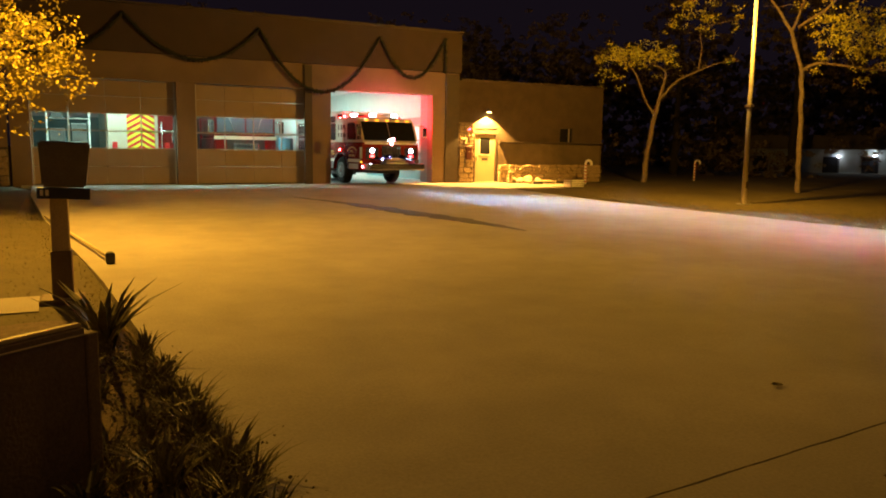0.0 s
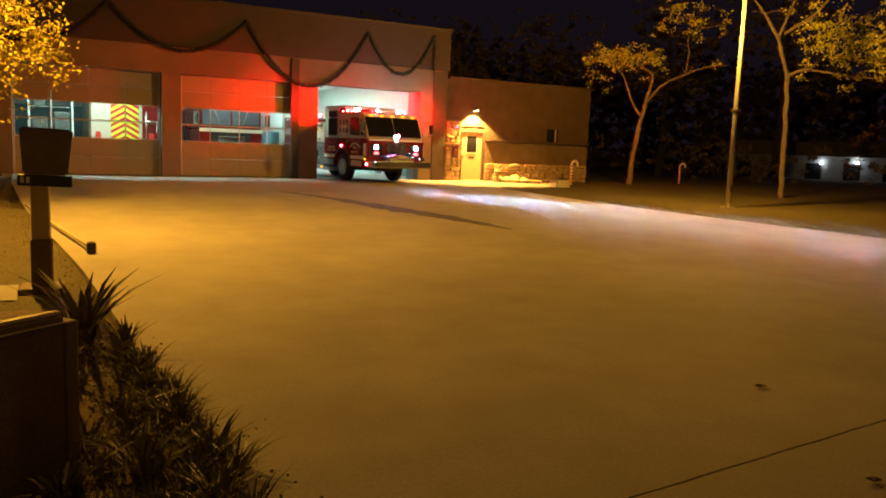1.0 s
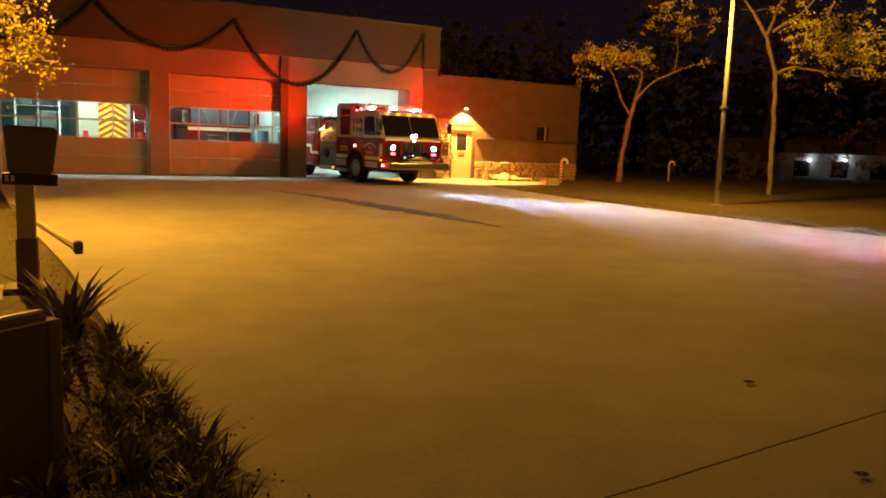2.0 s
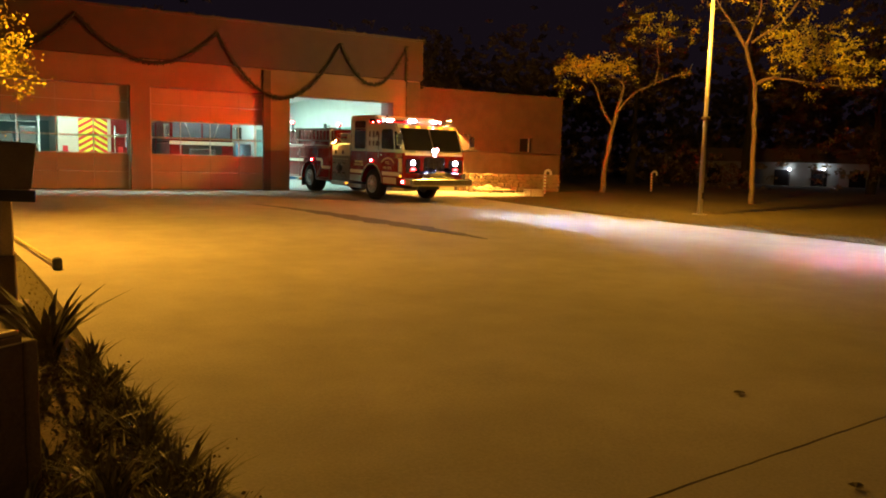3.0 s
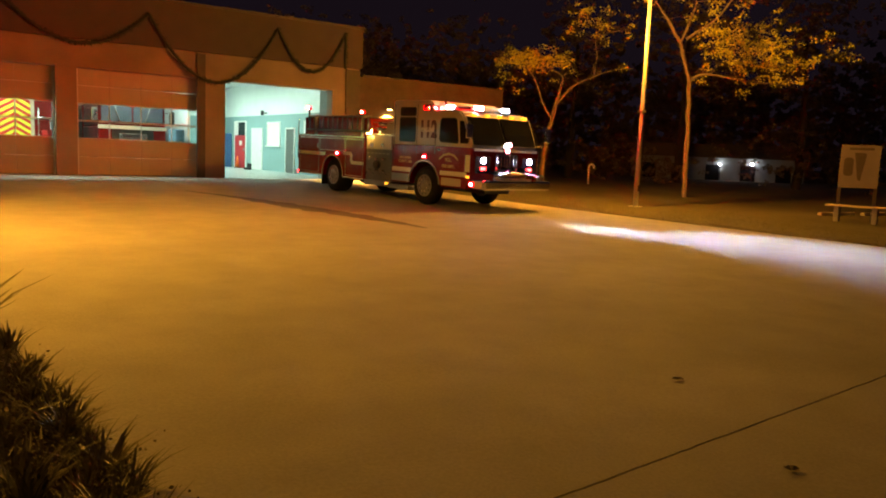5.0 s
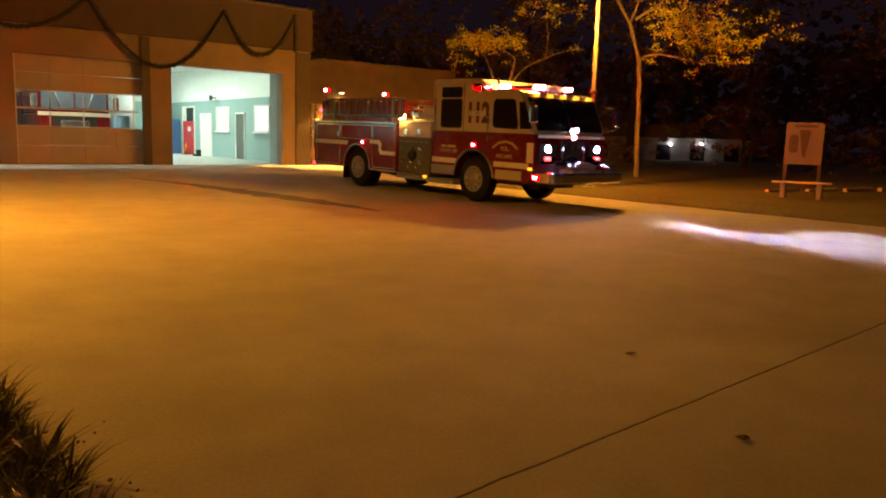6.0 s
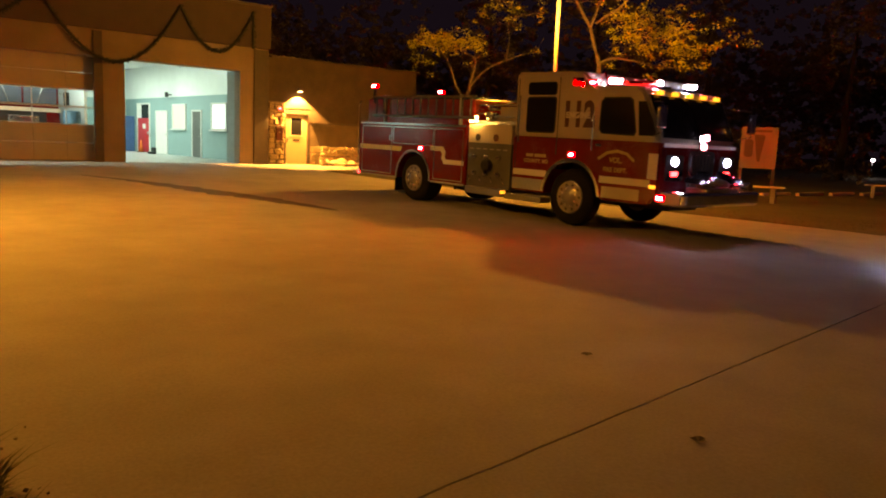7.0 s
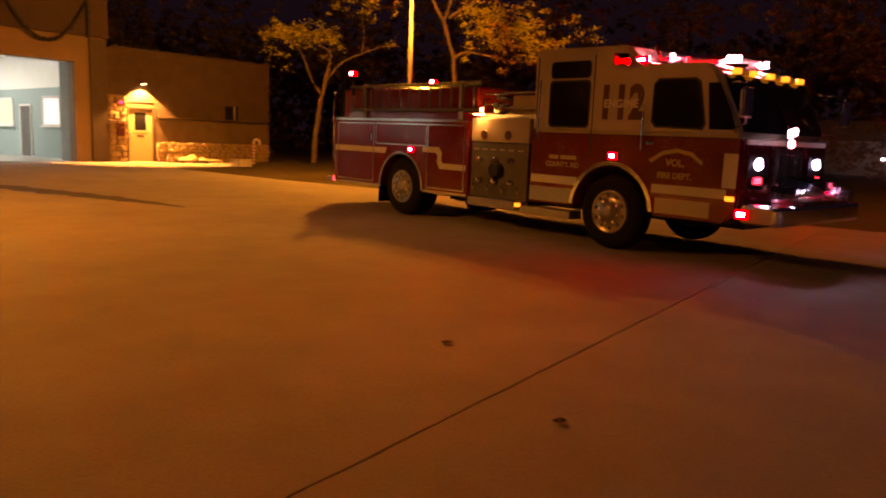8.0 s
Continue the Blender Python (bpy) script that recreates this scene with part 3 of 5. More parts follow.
# ---------- station: low wing with the side door ----------
WY, WTOP = FACADE + 0.06, 4.28
DX0, DX1, DTOP = 15.84, 16.86, 2.07
wing = thing("wall_wing_front", "tan stucco wing with a rubble stone base", "wall", kind="structure")
part("panel", boxes([(15.003, DX0 - 0.06, WY, WY + 0.3, -0.15, WTOP)]), SHADE_TONED_WALL, wing)
part("panel", boxes([(DX0 - 0.06, DX1 + 0.06, WY, WY + 0.3, DTOP + 0.06, WTOP)]), SHADE_TONED_WALL, wing)
part("panel", boxes([(DX1 + 0.06, 22.6, WY, WY + 0.3, -0.15, 1.75)]), SHADE_TONED_WALL, wing)
part("panel", boxes([(DX1 + 0.06, 20.2, WY, WY + 0.3, 1.753, WTOP)]), SHADE_TONED_WALL, wing)
part("panel", boxes([(20.95, 22.6, WY, WY + 0.3, 1.753, WTOP)]), SHADE_TONED_WALL, wing)
part("panel", boxes([(20.2, 20.95, WY, WY + 0.3, 2.45, WTOP)]), SHADE_TONED_WALL, wing)
part("parapet_cap", boxes([(15.13, 22.66, WY - 0.06, WY + 0.36, WTOP, WTOP + 0.08)], 0.012), DARK_TRIM, wing)
plain_wall("wall_wing_right", (22.35, 22.6, WY + 0.303, 42, -0.15, WTOP), STUCCO, "plain stucco end wall of the wing")
plain_wall("wall_wing_back", (15.003, 22.6, 42.003, 42.3, -0.15, WTOP), STUCCO, "plain stucco rear wall of the wing")
tagged(part("roof_wing", boxes([(15.003, 22.35, WY + 0.303, 42, 4.0, 4.1)]), DARK_TRIM), "dark flat roof of the wing", "roof", kind="structure")
tagged(part("floor_wing", boxes([(15.003, 22.35, WY + 0.303, 42, -0.12, 0.004)]), BAY_FLOOR), "plain floor inside the wing", "floor", kind="structure")


def stones(parent, x0, x1, z0, z1, y, size, seed):
    """Rubble courses: each stone a chipped block of its own."""
    rng = random.Random(seed)
    kinds = []
    for k in range(8):
        bm = boxes([(-0.5, 0.5, -0.5, 0.5, -0.5, 0.5)])
        bmesh.ops.bevel(bm, geom=bm.edges[:], offset=0.13, segments=1, affect="EDGES")
        for v in bm.verts:
            v.co += Vector((rng.uniform(-0.1, 0.1), rng.uniform(-0.12, 0.05), rng.uniform(-0.1, 0.1)))
        me = bpy.data.meshes.new("stone")
        bm.to_mesh(me)
        bm.free()
        me.materials.append(STONE)
        kinds.append(me)
    z = z0
    while z < z1 - 0.04:
        h = min(rng.uniform(0.6, 1.2) * size, z1 - z)
        x = x0
        while x < x1 - 0.05:
            w = min(rng.uniform(1.0, 2.4) * size, x1 - x)
            o = new("stone", kinds[rng.randrange(8)])
            o.parent = parent
            o.matrix_basis = pose(x + w / 2, y, z + h / 2, 0, rng.uniform(-9, 9), 0) @ Matrix.Diagonal((w * rng.uniform(0.84, 0.98), rng.uniform(0.1, 0.2), h * rng.uniform(0.8, 0.97), 1))
            x += w
        z += h


sd = thing("door_1", "closed beige steel door with a small dark window", "door", kind="structure")
part("frame", boxes([(DX0 - 0.06, DX0, WY - 0.02, WY + 0.2, 0, DTOP + 0.06), (DX1, DX1 + 0.06, WY - 0.02, WY + 0.2, 0, DTOP + 0.06), (DX0, DX1, WY - 0.02, WY + 0.2, DTOP, DTOP + 0.06)], 0.005), DARK_TRIM, sd)
part("leaf", boxes([(DX0 + 0.005, DX1 - 0.005, WY + 0.05, WY + 0.1, 0.03, DTOP - 0.005)], 0.004), mat("beige_door_paint", (0.42, 0.32, 0.2), 0.5, scale=2, vary=0.08), sd)
part("window_frame", boxes([(16.05, 16.65, WY + 0.035, WY + 0.048, 1.17, 1.22), (16.05, 16.65, WY + 0.035, WY + 0.048, 1.92, 1.97), (16.05, 16.1, WY + 0.035, WY + 0.048, 1.22, 1.92), (16.6, 16.65, WY + 0.035, WY + 0.048, 1.22, 1.92)]), CREAM_PAINT, sd)
part("window", boxes([(16.1, 16.6, WY + 0.04, WY + 0.048, 1.22, 1.92)]), TINT, sd)
part("handle", boxes([(15.92, 15.96, WY - 0.02, WY + 0.049, 0.95, 1.1), (15.92, 16.04, WY - 0.03, WY - 0.015, 1.0, 1.03)], 0.004), METAL_GREY, sd)
part("notice", boxes([(16.2, 16.5, WY + 0.042, WY + 0.048, 0.95, 1.06)]), DARK_TRIM, sd)
part("threshold", boxes([(DX0 - 0.1, DX1 + 0.1, WY - 0.3, WY + 0.05, -0.02, 0.028)], 0.006), CONCRETE, sd)
part("head_trim", boxes([(DX0 - 0.1, DX1 + 0.02, WY - 0.022, WY - 0.004, 2.3, 2.37)], 0.008), DARK_TRIM, wing)
lampd = thing("wall_lamp", "glowing amber lamp with a flared shade over the door", "wall lamp", pose(16.36, WY - 0.24, 3.0))
part("arm", tube([(0, 0.237, 0.06), (0, 0.14, 0.14), (0, 0, 0.1)], 0.018), BLACK, lampd)
part("shade", lathe([(0.05, 0.03), (0.1, 0.045), (0.0, 0.13)], "z", 18), DARK_TRIM, lampd)
part("lens", lathe([(-0.012, 0.05), (-0.002, 0.1)], "z", 16), DOOR_LENS, lampd)
hang = thing("hose_box", "dark red metal box hung on the wall beside the door", "wall box", pose(15.46, WY - 0.12, 0.98))
part("body", boxes([(-0.15, 0.13, -0.08, 0.04, 0.0, 0.5)], 0.02), BROWN_LETTER, hang)
part("lid", boxes([(-0.17, 0.15, -0.1, 0.04, 0.503, 0.54)], 0.01), BROWN_LETTER, hang)
part("latch", boxes([(-0.03, 0.01, -0.095, -0.081, 0.3, 0.36)], 0.004), METAL_GREY, hang)
redl = thing("signal_lamp", "small red signal lamp beside the door", "lamp", pose(15.5, WY - 0.06, 2.28))
part("base", boxes([(-0.05, 0.05, 0.0, 0.055, -0.07, 0.07)], 0.01), BLACK, redl)
part("lens", lathe([(-0.09, 0.02), (-0.06, 0.05), (-0.002, 0.06)], "y", 14), mat("red_signal_lens", (1, 0.02, 0.08), glow=25), redl)
part("ledge", boxes([(15.01, DX0 - 0.1, WY - 0.15, WY - 0.1, 1.5, 1.56)], 0.008), DARK_TRIM, wing)
for k, (x, y, r) in enumerate(((17.45, 28.1, 0.24), (17.95, 28.15, 0.2), (18.35, 28.1, 0.27), (18.85, 28.2, 0.18), (17.7, 27.85, 0.14))):
    bm = bmesh.new()
    bmesh.ops.create_icosphere(bm, subdivisions=2, radius=r)
    for v in bm.verts:
        v.co *= 1 + 0.35 * noise.noise(v.co * 3.2 + Vector((k * 7.0, 0, 0)))
        v.co.z *= 0.75
    rock = part("rock", bm, STONE_PALE)
    rock.matrix_basis = pose(x, y, ground_z(y) + r * 0.5, 0, 0, k * 50)
    tagged(rock, "rough pale garden rock at the foot of the wing wall", "rock", group="wall rocks")
for xa, xb in ((15.01, DX0 - 0.12),):
    pad = thing("stone_surround", "uneven rubble stone facing beside the door", "stonework", kind="structure")
    part("backing", boxes([(xa, xb, WY - 0.03, WY - 0.003, 0.0, 2.55)]), MORTAR, pad)
    stones(pad, xa, xb, 0.02, 2.5, WY - 0.05, 0.2, int(xa))
base = thing("stone_base", "low rubble stone facing at the foot of the wing", "stonework", kind="structure")
part("backing", boxes([(DX1 + 0.13, 22.5, WY - 0.03, WY - 0.003, -0.03, 0.78)]), MORTAR, base)
stones(base, DX1 + 0.13, 22.5, 0.0, 0.78, WY - 0.06, 0.2, 9)
part("ledge", boxes([(DX1 + 0.13, 22.55, WY - 0.16, WY - 0.003, 1.72, 1.79)], 0.01), DARK_TRIM, wing)
# Lighter colour than the wall above carries the door lamp's glow.
part("dado_panel", boxes([(DX1 + 0.13, 22.5, WY - 0.018, WY - 0.003, 0.783, 1.715)], 0.004), mat("glow_toned_stucco", (0.12, 0.09, 0.058), 0.9, scale=2.2, vary=0.3, bump=0.7, fine=30, big=0.8), wing, "stucco below the ledge, lightened for the door lamp's glow")
win = thing("window_1", "small dark window in the wing wall", "window", kind="structure")
part("frame", boxes([(20.2, 20.25, WY + 0.02, WY + 0.12, 1.75, 2.45), (20.9, 20.95, WY + 0.02, WY + 0.12, 1.75, 2.45), (20.25, 20.9, WY + 0.02, WY + 0.12, 1.75, 1.8), (20.25, 20.9, WY + 0.02, WY + 0.12, 2.4, 2.45)]), DARK_TRIM, win)
part("pane", boxes([(20.25, 20.9, WY + 0.06, WY + 0.07, 1.8, 2.4)]), TINT, win)
part("blind", boxes([(20.72, 20.8, WY + 0.045, WY + 0.058, 1.8, 2.4)]), METAL_GREY, win)
hyd = thing("hydrant", "squat metal standpipe by the wing wall", "standpipe", pose(17.25, 27.9, ground_z(27.9)))
part("body", lathe([(0, 0.13), (0.05, 0.13), (0.06, 0.08), (0.4, 0.08), (0.42, 0.13), (0.5, 0.1), (0.56, 0.02)], "z", 16), STONE, hyd)
part("outlet", lathe([(-0.16, 0.05), (0.16, 0.05)], "x", 12), STONE, hyd).matrix_basis = pose(0, 0, 0.3)
pall = thing("pallet", "low pale timber platform beside the wing", "platform", pose(18.5, 27.6, ground_z(27.6)))
for k in range(5):
    part("board", boxes([(-0.7, 0.7, -0.4 + k * 0.17, -0.26 + k * 0.17, 0.1, 0.13)], 0.005), SIGN_EDGE, pall)
for x in (-0.62, 0, 0.62):
    part("bearer", boxes([(x - 0.04, x + 0.04, -0.4, 0.42, 0, 0.098)], 0.005), SIGN_EDGE, pall)
rack = thing("slatted_bin", "low white striped crate on the grass", "crate", pose(18.4, 24.9, ground_z(24.9), 0, 0, 10))
for k in range(4):
    part("slat", boxes([(-0.38, 0.38, -0.2, 0.2, 0.02 + k * 0.075, 0.065 + k * 0.075)], 0.01), WHITE, rack)
for x in (-0.36, 0.36):
    part("post", boxes([(x - 0.015, x + 0.015, -0.22, -0.202, 0, 0.3)], 0.004), METAL_GREY, rack)

# left neighbour wall
lw = thing("wall_left_wing", "pale rubble stone wall beside the garage", "wall", kind="structure")
part("core", boxes([(-9.0, -1.62, FACADE + 0.05, FACADE + 0.4, -0.15, 3.6)]), MORTAR, lw)
part("upper_panel", boxes([(-9.0, -1.62, FACADE + 0.02, FACADE + 0.047, 1.25, 3.6)]), STUCCO, lw)
stones(lw, -3.2, -1.64, 0.0, 1.2, FACADE - 0.0, 0.2, 21)
part("ledge", boxes([(-9.0, -1.62, FACADE - 0.1, FACADE + 0.018, 1.2, 1.26)], 0.01), DARK_TRIM, lw)
# ---------- trees ----------


def leaf_cloud(rng, centre, spread, count, size, limbs=None):
    """Leaves in small sprays round a centre; each leaf is a bent pair of triangles."""
    verts, faces = [], []
    sprays = max(1, count // 20)
    c = Vector(centre)
    for s in range(sprays):
        p = c + Vector((rng.gauss(0, spread[0]), rng.gauss(0, spread[1]), rng.gauss(0, spread[2])))
        for k in range(16):
            q = p + Vector((rng.gauss(0, 0.12), rng.gauss(0, 0.12), rng.gauss(0, 0.07)))
            d = Vector((rng.gauss(0, 1), rng.gauss(0, 1), rng.gauss(-0.2, 0.7))).normalized() * size * rng.uniform(0.6, 1.25)
            w = d.cross(Vector((rng.gauss(0, 1), rng.gauss(0, 1), rng.gauss(0, 1)))).normalized() * size * rng.uniform(0.25, 0.42)
            n = d.cross(w).normalized() * size * 0.12
            i = len(verts)
            verts += [q, q + d * 0.5 + w + n, q + d, q + d * 0.5 - w + n]
            faces += [(i, i + 1, i + 2), (i, i + 2, i + 3)]
    return verts, faces


def leaves(name, clouds, size, material, parent, seed):
    rng = random.Random(seed)
    V, F = [], []
    for centre, spread, count in clouds:
        v, f = leaf_cloud(rng, centre, spread, count, size)
        F += [tuple(i + len(V) for i in t) for t in f]
        V += v
    me = bpy.data.meshes.new(name)
    me.from_pydata([tuple(v) for v in V], [], F)
    me.materials.append(material)
    ob = new(name, me)
    ob.parent = parent
    return ob


def smooth_path(points, n=5):
    """Catmull-Rom through the joints."""
    P = [Vector(p) for p in points]
    P = [P[0] * 2 - P[1]] + P + [P[-1] * 2 - P[-2]]
    out = []
    for a, b, c, d in zip(P, P[1:], P[2:], P[3:]):
        for k in range(n):
            t = k / n
            out.append(0.5 * (2 * b + (c - a) * t + (2 * a - 5 * b + 4 * c - d) * t * t + (3 * b - a - 3 * c + d) * t ** 3))
    return out + [P[-2]]


def limb(name, points, r0, r1, parent, twigs=0, seed=1, bark=None):
    pts = smooth_path(points, 8)
    n = len(pts)
    pts = [p + Vector((noise.noise(p * 1.7), noise.noise(p * 1.7 + Vector((5, 0, 0))), 0)) * r0 * 0.55 for p in pts]
    bm = add_tube(bmesh.new(), pts, [(r0 + (r1 - r0) * (i / (n - 1)) ** 0.8) * (1 + 0.22 * noise.noise(pts[i] * 3.1)) for i in range(n)], 10)
    rng = random.Random(seed)
    for k in range(twigs):
        i = rng.randrange(n // 3, n)
        a = pts[i]
        d = Vector((rng.gauss(0, 1), rng.gauss(0, 1), rng.uniform(0.0, 0.9))).normalized() * rng.uniform(0.3, 0.9)
        add_tube(bm, [a, a + d * 0.5 + Vector((0, 0, 0.06)), a + d], [r1 * 0.8, r1 * 0.5, 0.004], 5)
    bmesh.ops.recalc_face_normals(bm, faces=bm.faces[:])
    for f in bm.faces:
        f.smooth = True
    return part(name, bm, bark or BARK, parent)


tree = thing("tree", "leaning young tree with sparse yellow-green leaves on the lawn", "tree", group="lawn trees")
limb("trunk", [(24.46, 27.66, -0.1), (24.5, 27.6, 1.0), (24.63, 27.5, 2.4), (24.85, 27.3, 3.85)], 0.135, 0.09, tree)
limb("limb", [(24.83, 27.32, 3.75), (24.95, 27.2, 4.5), (25.0, 27.16, 5.1), (24.55, 27.6, 5.5), (24.13, 27.95, 5.9)], 0.085, 0.02, tree, 12, 2)
limb("limb", [(24.72, 27.42, 3.1), (24.4, 27.75, 3.8), (23.97, 28.08, 5.1), (23.4, 28.5, 5.6), (22.69, 29.05, 5.95)], 0.07, 0.02, tree, 12, 3)
limb("limb", [(24.85, 27.3, 3.8), (25.3, 26.8, 4.6), (26.01, 26.11, 5.1), (26.65, 25.36, 5.45), (27.2, 24.8, 5.5)], 0.07, 0.016, tree, 8, 4)
limb("limb", [(26.0, 26.12, 5.05), (26.05, 26.05, 6.1), (26.09, 26.02, 6.95), (27.02, 24.87, 7.3)], 0.04, 0.012, tree, 12, 5)
leaves("crown", [((23.9, 28.1, 5.85), (0.75, 0.7, 0.22), 1300), ((24.7, 27.4, 5.8), (0.5, 0.5, 0.25), 420), ((23.1, 28.8, 5.6), (0.4, 0.4, 0.22), 240), ((23.15, 28.7, 4.75), (0.28, 0.3, 0.16), 130), ((26.1, 26.0, 7.4), (0.7, 0.8, 0.4), 600), ((25.4, 26.8, 7.9), (0.5, 0.5, 0.25), 160), ((26.9, 25.0, 5.5), (0.3, 0.3, 0.1), 40)], 0.115, LEAF, tree, 11)

tree = thing("tree", "tall slender tree with dense yellow-green foliage on the lawn", "tree", group="lawn trees")
limb("trunk", [(26.19, 20.59, -0.25), (26.15, 20.62, 1.2), (26.12, 20.68, 3.4), (26.06, 20.75, 4.76), (25.77, 21.1, 6.23)], 0.112, 0.075, tree)
limb("limb", [(25.8, 21.05, 6.1), (25.5, 21.4, 6.9), (25.13, 21.81, 7.66), (24.9, 22.1, 8.4)], 0.08, 0.025, tree, 7, 6)
limb("limb", [(25.78, 21.1, 6.1), (25.95, 20.9, 6.8), (26.08, 20.73, 7.55), (26.1, 20.7, 8.6)], 0.07, 0.02, tree, 10, 7)
limb("limb", [(25.9, 20.9, 6.3), (26.6, 20.04, 7.1), (26.99, 19.48, 8.07), (27.3, 19.1, 8.9)], 0.07, 0.02, tree, 10, 8)
limb("limb", [(26.07, 20.74, 4.65), (26.4, 20.3, 4.9), (26.86, 19.68, 4.82), (27.46, 18.72, 4.6), (28.09, 17.55, 4.5)], 0.08, 0.02, tree, 14, 9)
leaves("crown", [((27.1, 19.2, 5.95), (0.65, 0.75, 0.6), 1800), ((27.9, 17.9, 5.6), (0.6, 0.7, 0.45), 1200), ((28.7, 16.6, 5.7), (0.6, 0.7, 0.4), 330), ((26.5, 20.2, 6.9), (0.5, 0.6, 0.5), 420), ((26.3, 20.4, 8.4), (0.8, 0.9, 0.5), 420), ((27.8, 18.2, 4.7), (0.5, 0.8, 0.15), 160), ((25.0, 22.0, 8.2), (0.4, 0.4, 0.3), 90)], 0.12, LEAF, tree, 12)

tree = thing("tree", "leafy tree glowing yellow under the lamp beside the drive", "tree", group="lawn trees")
limb("trunk", [(-2.3, 17.4, -0.3), (-2.35, 17.4, 1.2), (-2.2, 17.3, 2.4)], 0.17, 0.12, tree)
limb("limb", [(-2.2, 17.3, 2.3), (-1.6, 17.1, 3.0), (-0.8, 17.0, 3.4), (0.0, 16.9, 3.3)], 0.08, 0.02, tree, 14, 21)
limb("limb", [(-2.2, 17.3, 2.3), (-1.9, 17.0, 3.6), (-1.2, 16.8, 4.6)], 0.08, 0.02, tree, 14, 22)
limb("limb", [(-2.2, 17.3, 2.3), (-2.9, 17.6, 3.4), (-3.4, 17.8, 4.4)], 0.08, 0.02, tree, 8, 23)
leaves("crown", [((-0.75, 16.8, 3.25), (0.42, 0.5, 0.55), 1750), ((-1.1, 16.8, 2.55), (0.35, 0.4, 0.3), 600), ((0.05, 16.8, 3.0), (0.26, 0.3, 0.25), 520), ((-1.5, 17.0, 4.3), (0.8, 0.8, 0.5), 1500), ((-3.0, 17.6, 4.2), (0.8, 0.8, 0.6), 900)], 0.085, DIMMED_LEAF, tree, 13)

woods = thing("woods", "dark mass of night trees behind the station and lawn", "trees", kind="stuff")
rng = random.Random(31)
spots = [(17.5, 47, 8), (21.5, 46, 9), (26, 47, 10), (31, 44, 10), (36, 38, 11), (41, 33, 12), (45, 27, 12), (49, 20, 12), (47, 12, 12), (44, 6.5, 11), (52, 3, 12), (10, 50, 9)]
for x, y, h in spots:
    limb("trunk", [(x, y, -0.4), (x + 0.2, y, h * 0.35), (x + rng.uniform(-0.6, 0.6), y, h * 0.8)], 0.32, 0.1, woods, 16, int(x * 7 + y), UNLIT_BARK)
    cl = [((x + rng.gauss(0, 1.4), y + rng.gauss(0, 1.2), h * rng.uniform(0.5, 1.0)), (1.1, 1.1, 0.8), 300) for k in range(14)]
    cl += [((x + rng.gauss(0, 2.5), y + rng.gauss(0, 1.5), rng.uniform(0.6, 2.6)), (1.5, 1.2, 0.8), 260) for k in range(6)]
    leaves("crown", cl, 0.24, LEAF_DARK, woods, int(x + y))

for k in range(22):
    th = radians(12 + 75 * k / 21)
    x, y = 88 * math.sin(th), 88 * math.cos(th)
    leaves("undergrowth", [((x + rng.gauss(0, 3), y + rng.gauss(0, 3), rng.uniform(0.8, 11.0)), (2.6, 2.6, 1.8), 520) for q in range(11)], 0.6, LEAF_DARK, woods, 300 + k)

# ---------- lamp posts ----------


def lamp_post(x, y, arm, height, reach=0.42):
    z = ground_z(y)
    p = thing("street_lamp", "tall steel lamp post with a glowing sodium head", "street lamp", pose(x, y, z), "lot lamps")
    h = height - z
    part("base_plate", boxes([(-0.16, 0.16, -0.16, 0.16, -0.02, 0.03)], 0.01), METAL_GREY, p)
    part("pole", tube([(0, 0, 0.0), (0, 0, h * 0.5), (0, 0, h)], [0.085, 0.07, 0.055], 14), METAL_GREY, p)
    part("hand_hole_cover", boxes([(-0.04, 0.04, -0.094, -0.08, 0.5, 0.7)], 0.004), DARK_TRIM, p)
    a = Vector(arm).normalized()
    part("arm", tube([(0, 0, h - 0.06), a * (reach - 0.22) + Vector((0, 0, h + 0.02))], 0.035, 8), METAL_GREY, p)
    hd = part("head", boxes([(-0.3, 0.3, -0.14, 0.14, 0.0, 0.14)], 0.04), BLACK, p)
    hd.matrix_basis = Matrix.Translation(a * reach + Vector((0, 0, h))) @ Matrix.Rotation(math.atan2(a.y, a.x), 4, "Z")
    ln = part("lens", boxes([(-0.2, 0.2, -0.1, 0.1, -0.05, -0.003)], 0.02), SODIUM_LENS, hd)
    part("clamp", boxes([(-0.1, 0.1, -0.1, 0.1, 2.95, 3.05)], 0.02), DARK_TRIM, p)


lamp_post(18.8, 16.65, (-1.4, -0.35, 0), 6.52, 1.44)
lamp_post(-1.75, 13.6, (1, 0, 0), 5.7, 1.05)
# Post added for the unseen lamp behind the view.
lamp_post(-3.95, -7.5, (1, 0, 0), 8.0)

# ---------- candy canes, bench, boards ----------


def candy_cane(x, y, turn):
    c = thing("candy_cane", "plastic candy cane lawn ornament", "ornament", pose(x, y, ground_z(y) - 0.02, 0, 0, turn), "candy canes")
    pts = [(0, 0, 0), (0, 0, 0.5), (0, 0, 0.92)] + [(0.13 - 0.13 * math.cos(radians(a)), 0, 0.92 + 0.13 * math.sin(radians(a))) for a in (30, 60, 90, 120, 150, 180)] + [(0.26, 0, 0.84)]
    part("cane", tube(pts, 0.055, 10), WHITE, c)
    for k in range(6):
        z = 0.12 + k * 0.14
        b = part("stripe", lathe([(0, 0.057), (0.045, 0.057)], "z", 10), mat("cane_red", (0.5, 0.05, 0.04), 0.4) if k == 0 else bpy.data.materials["cane_red"], c)
        b.matrix_basis = pose(0, 0, z, 14, 8, 0)


candy_cane(20.49, 26.92, -20)
candy_cane(28.81, 28.83, -35)


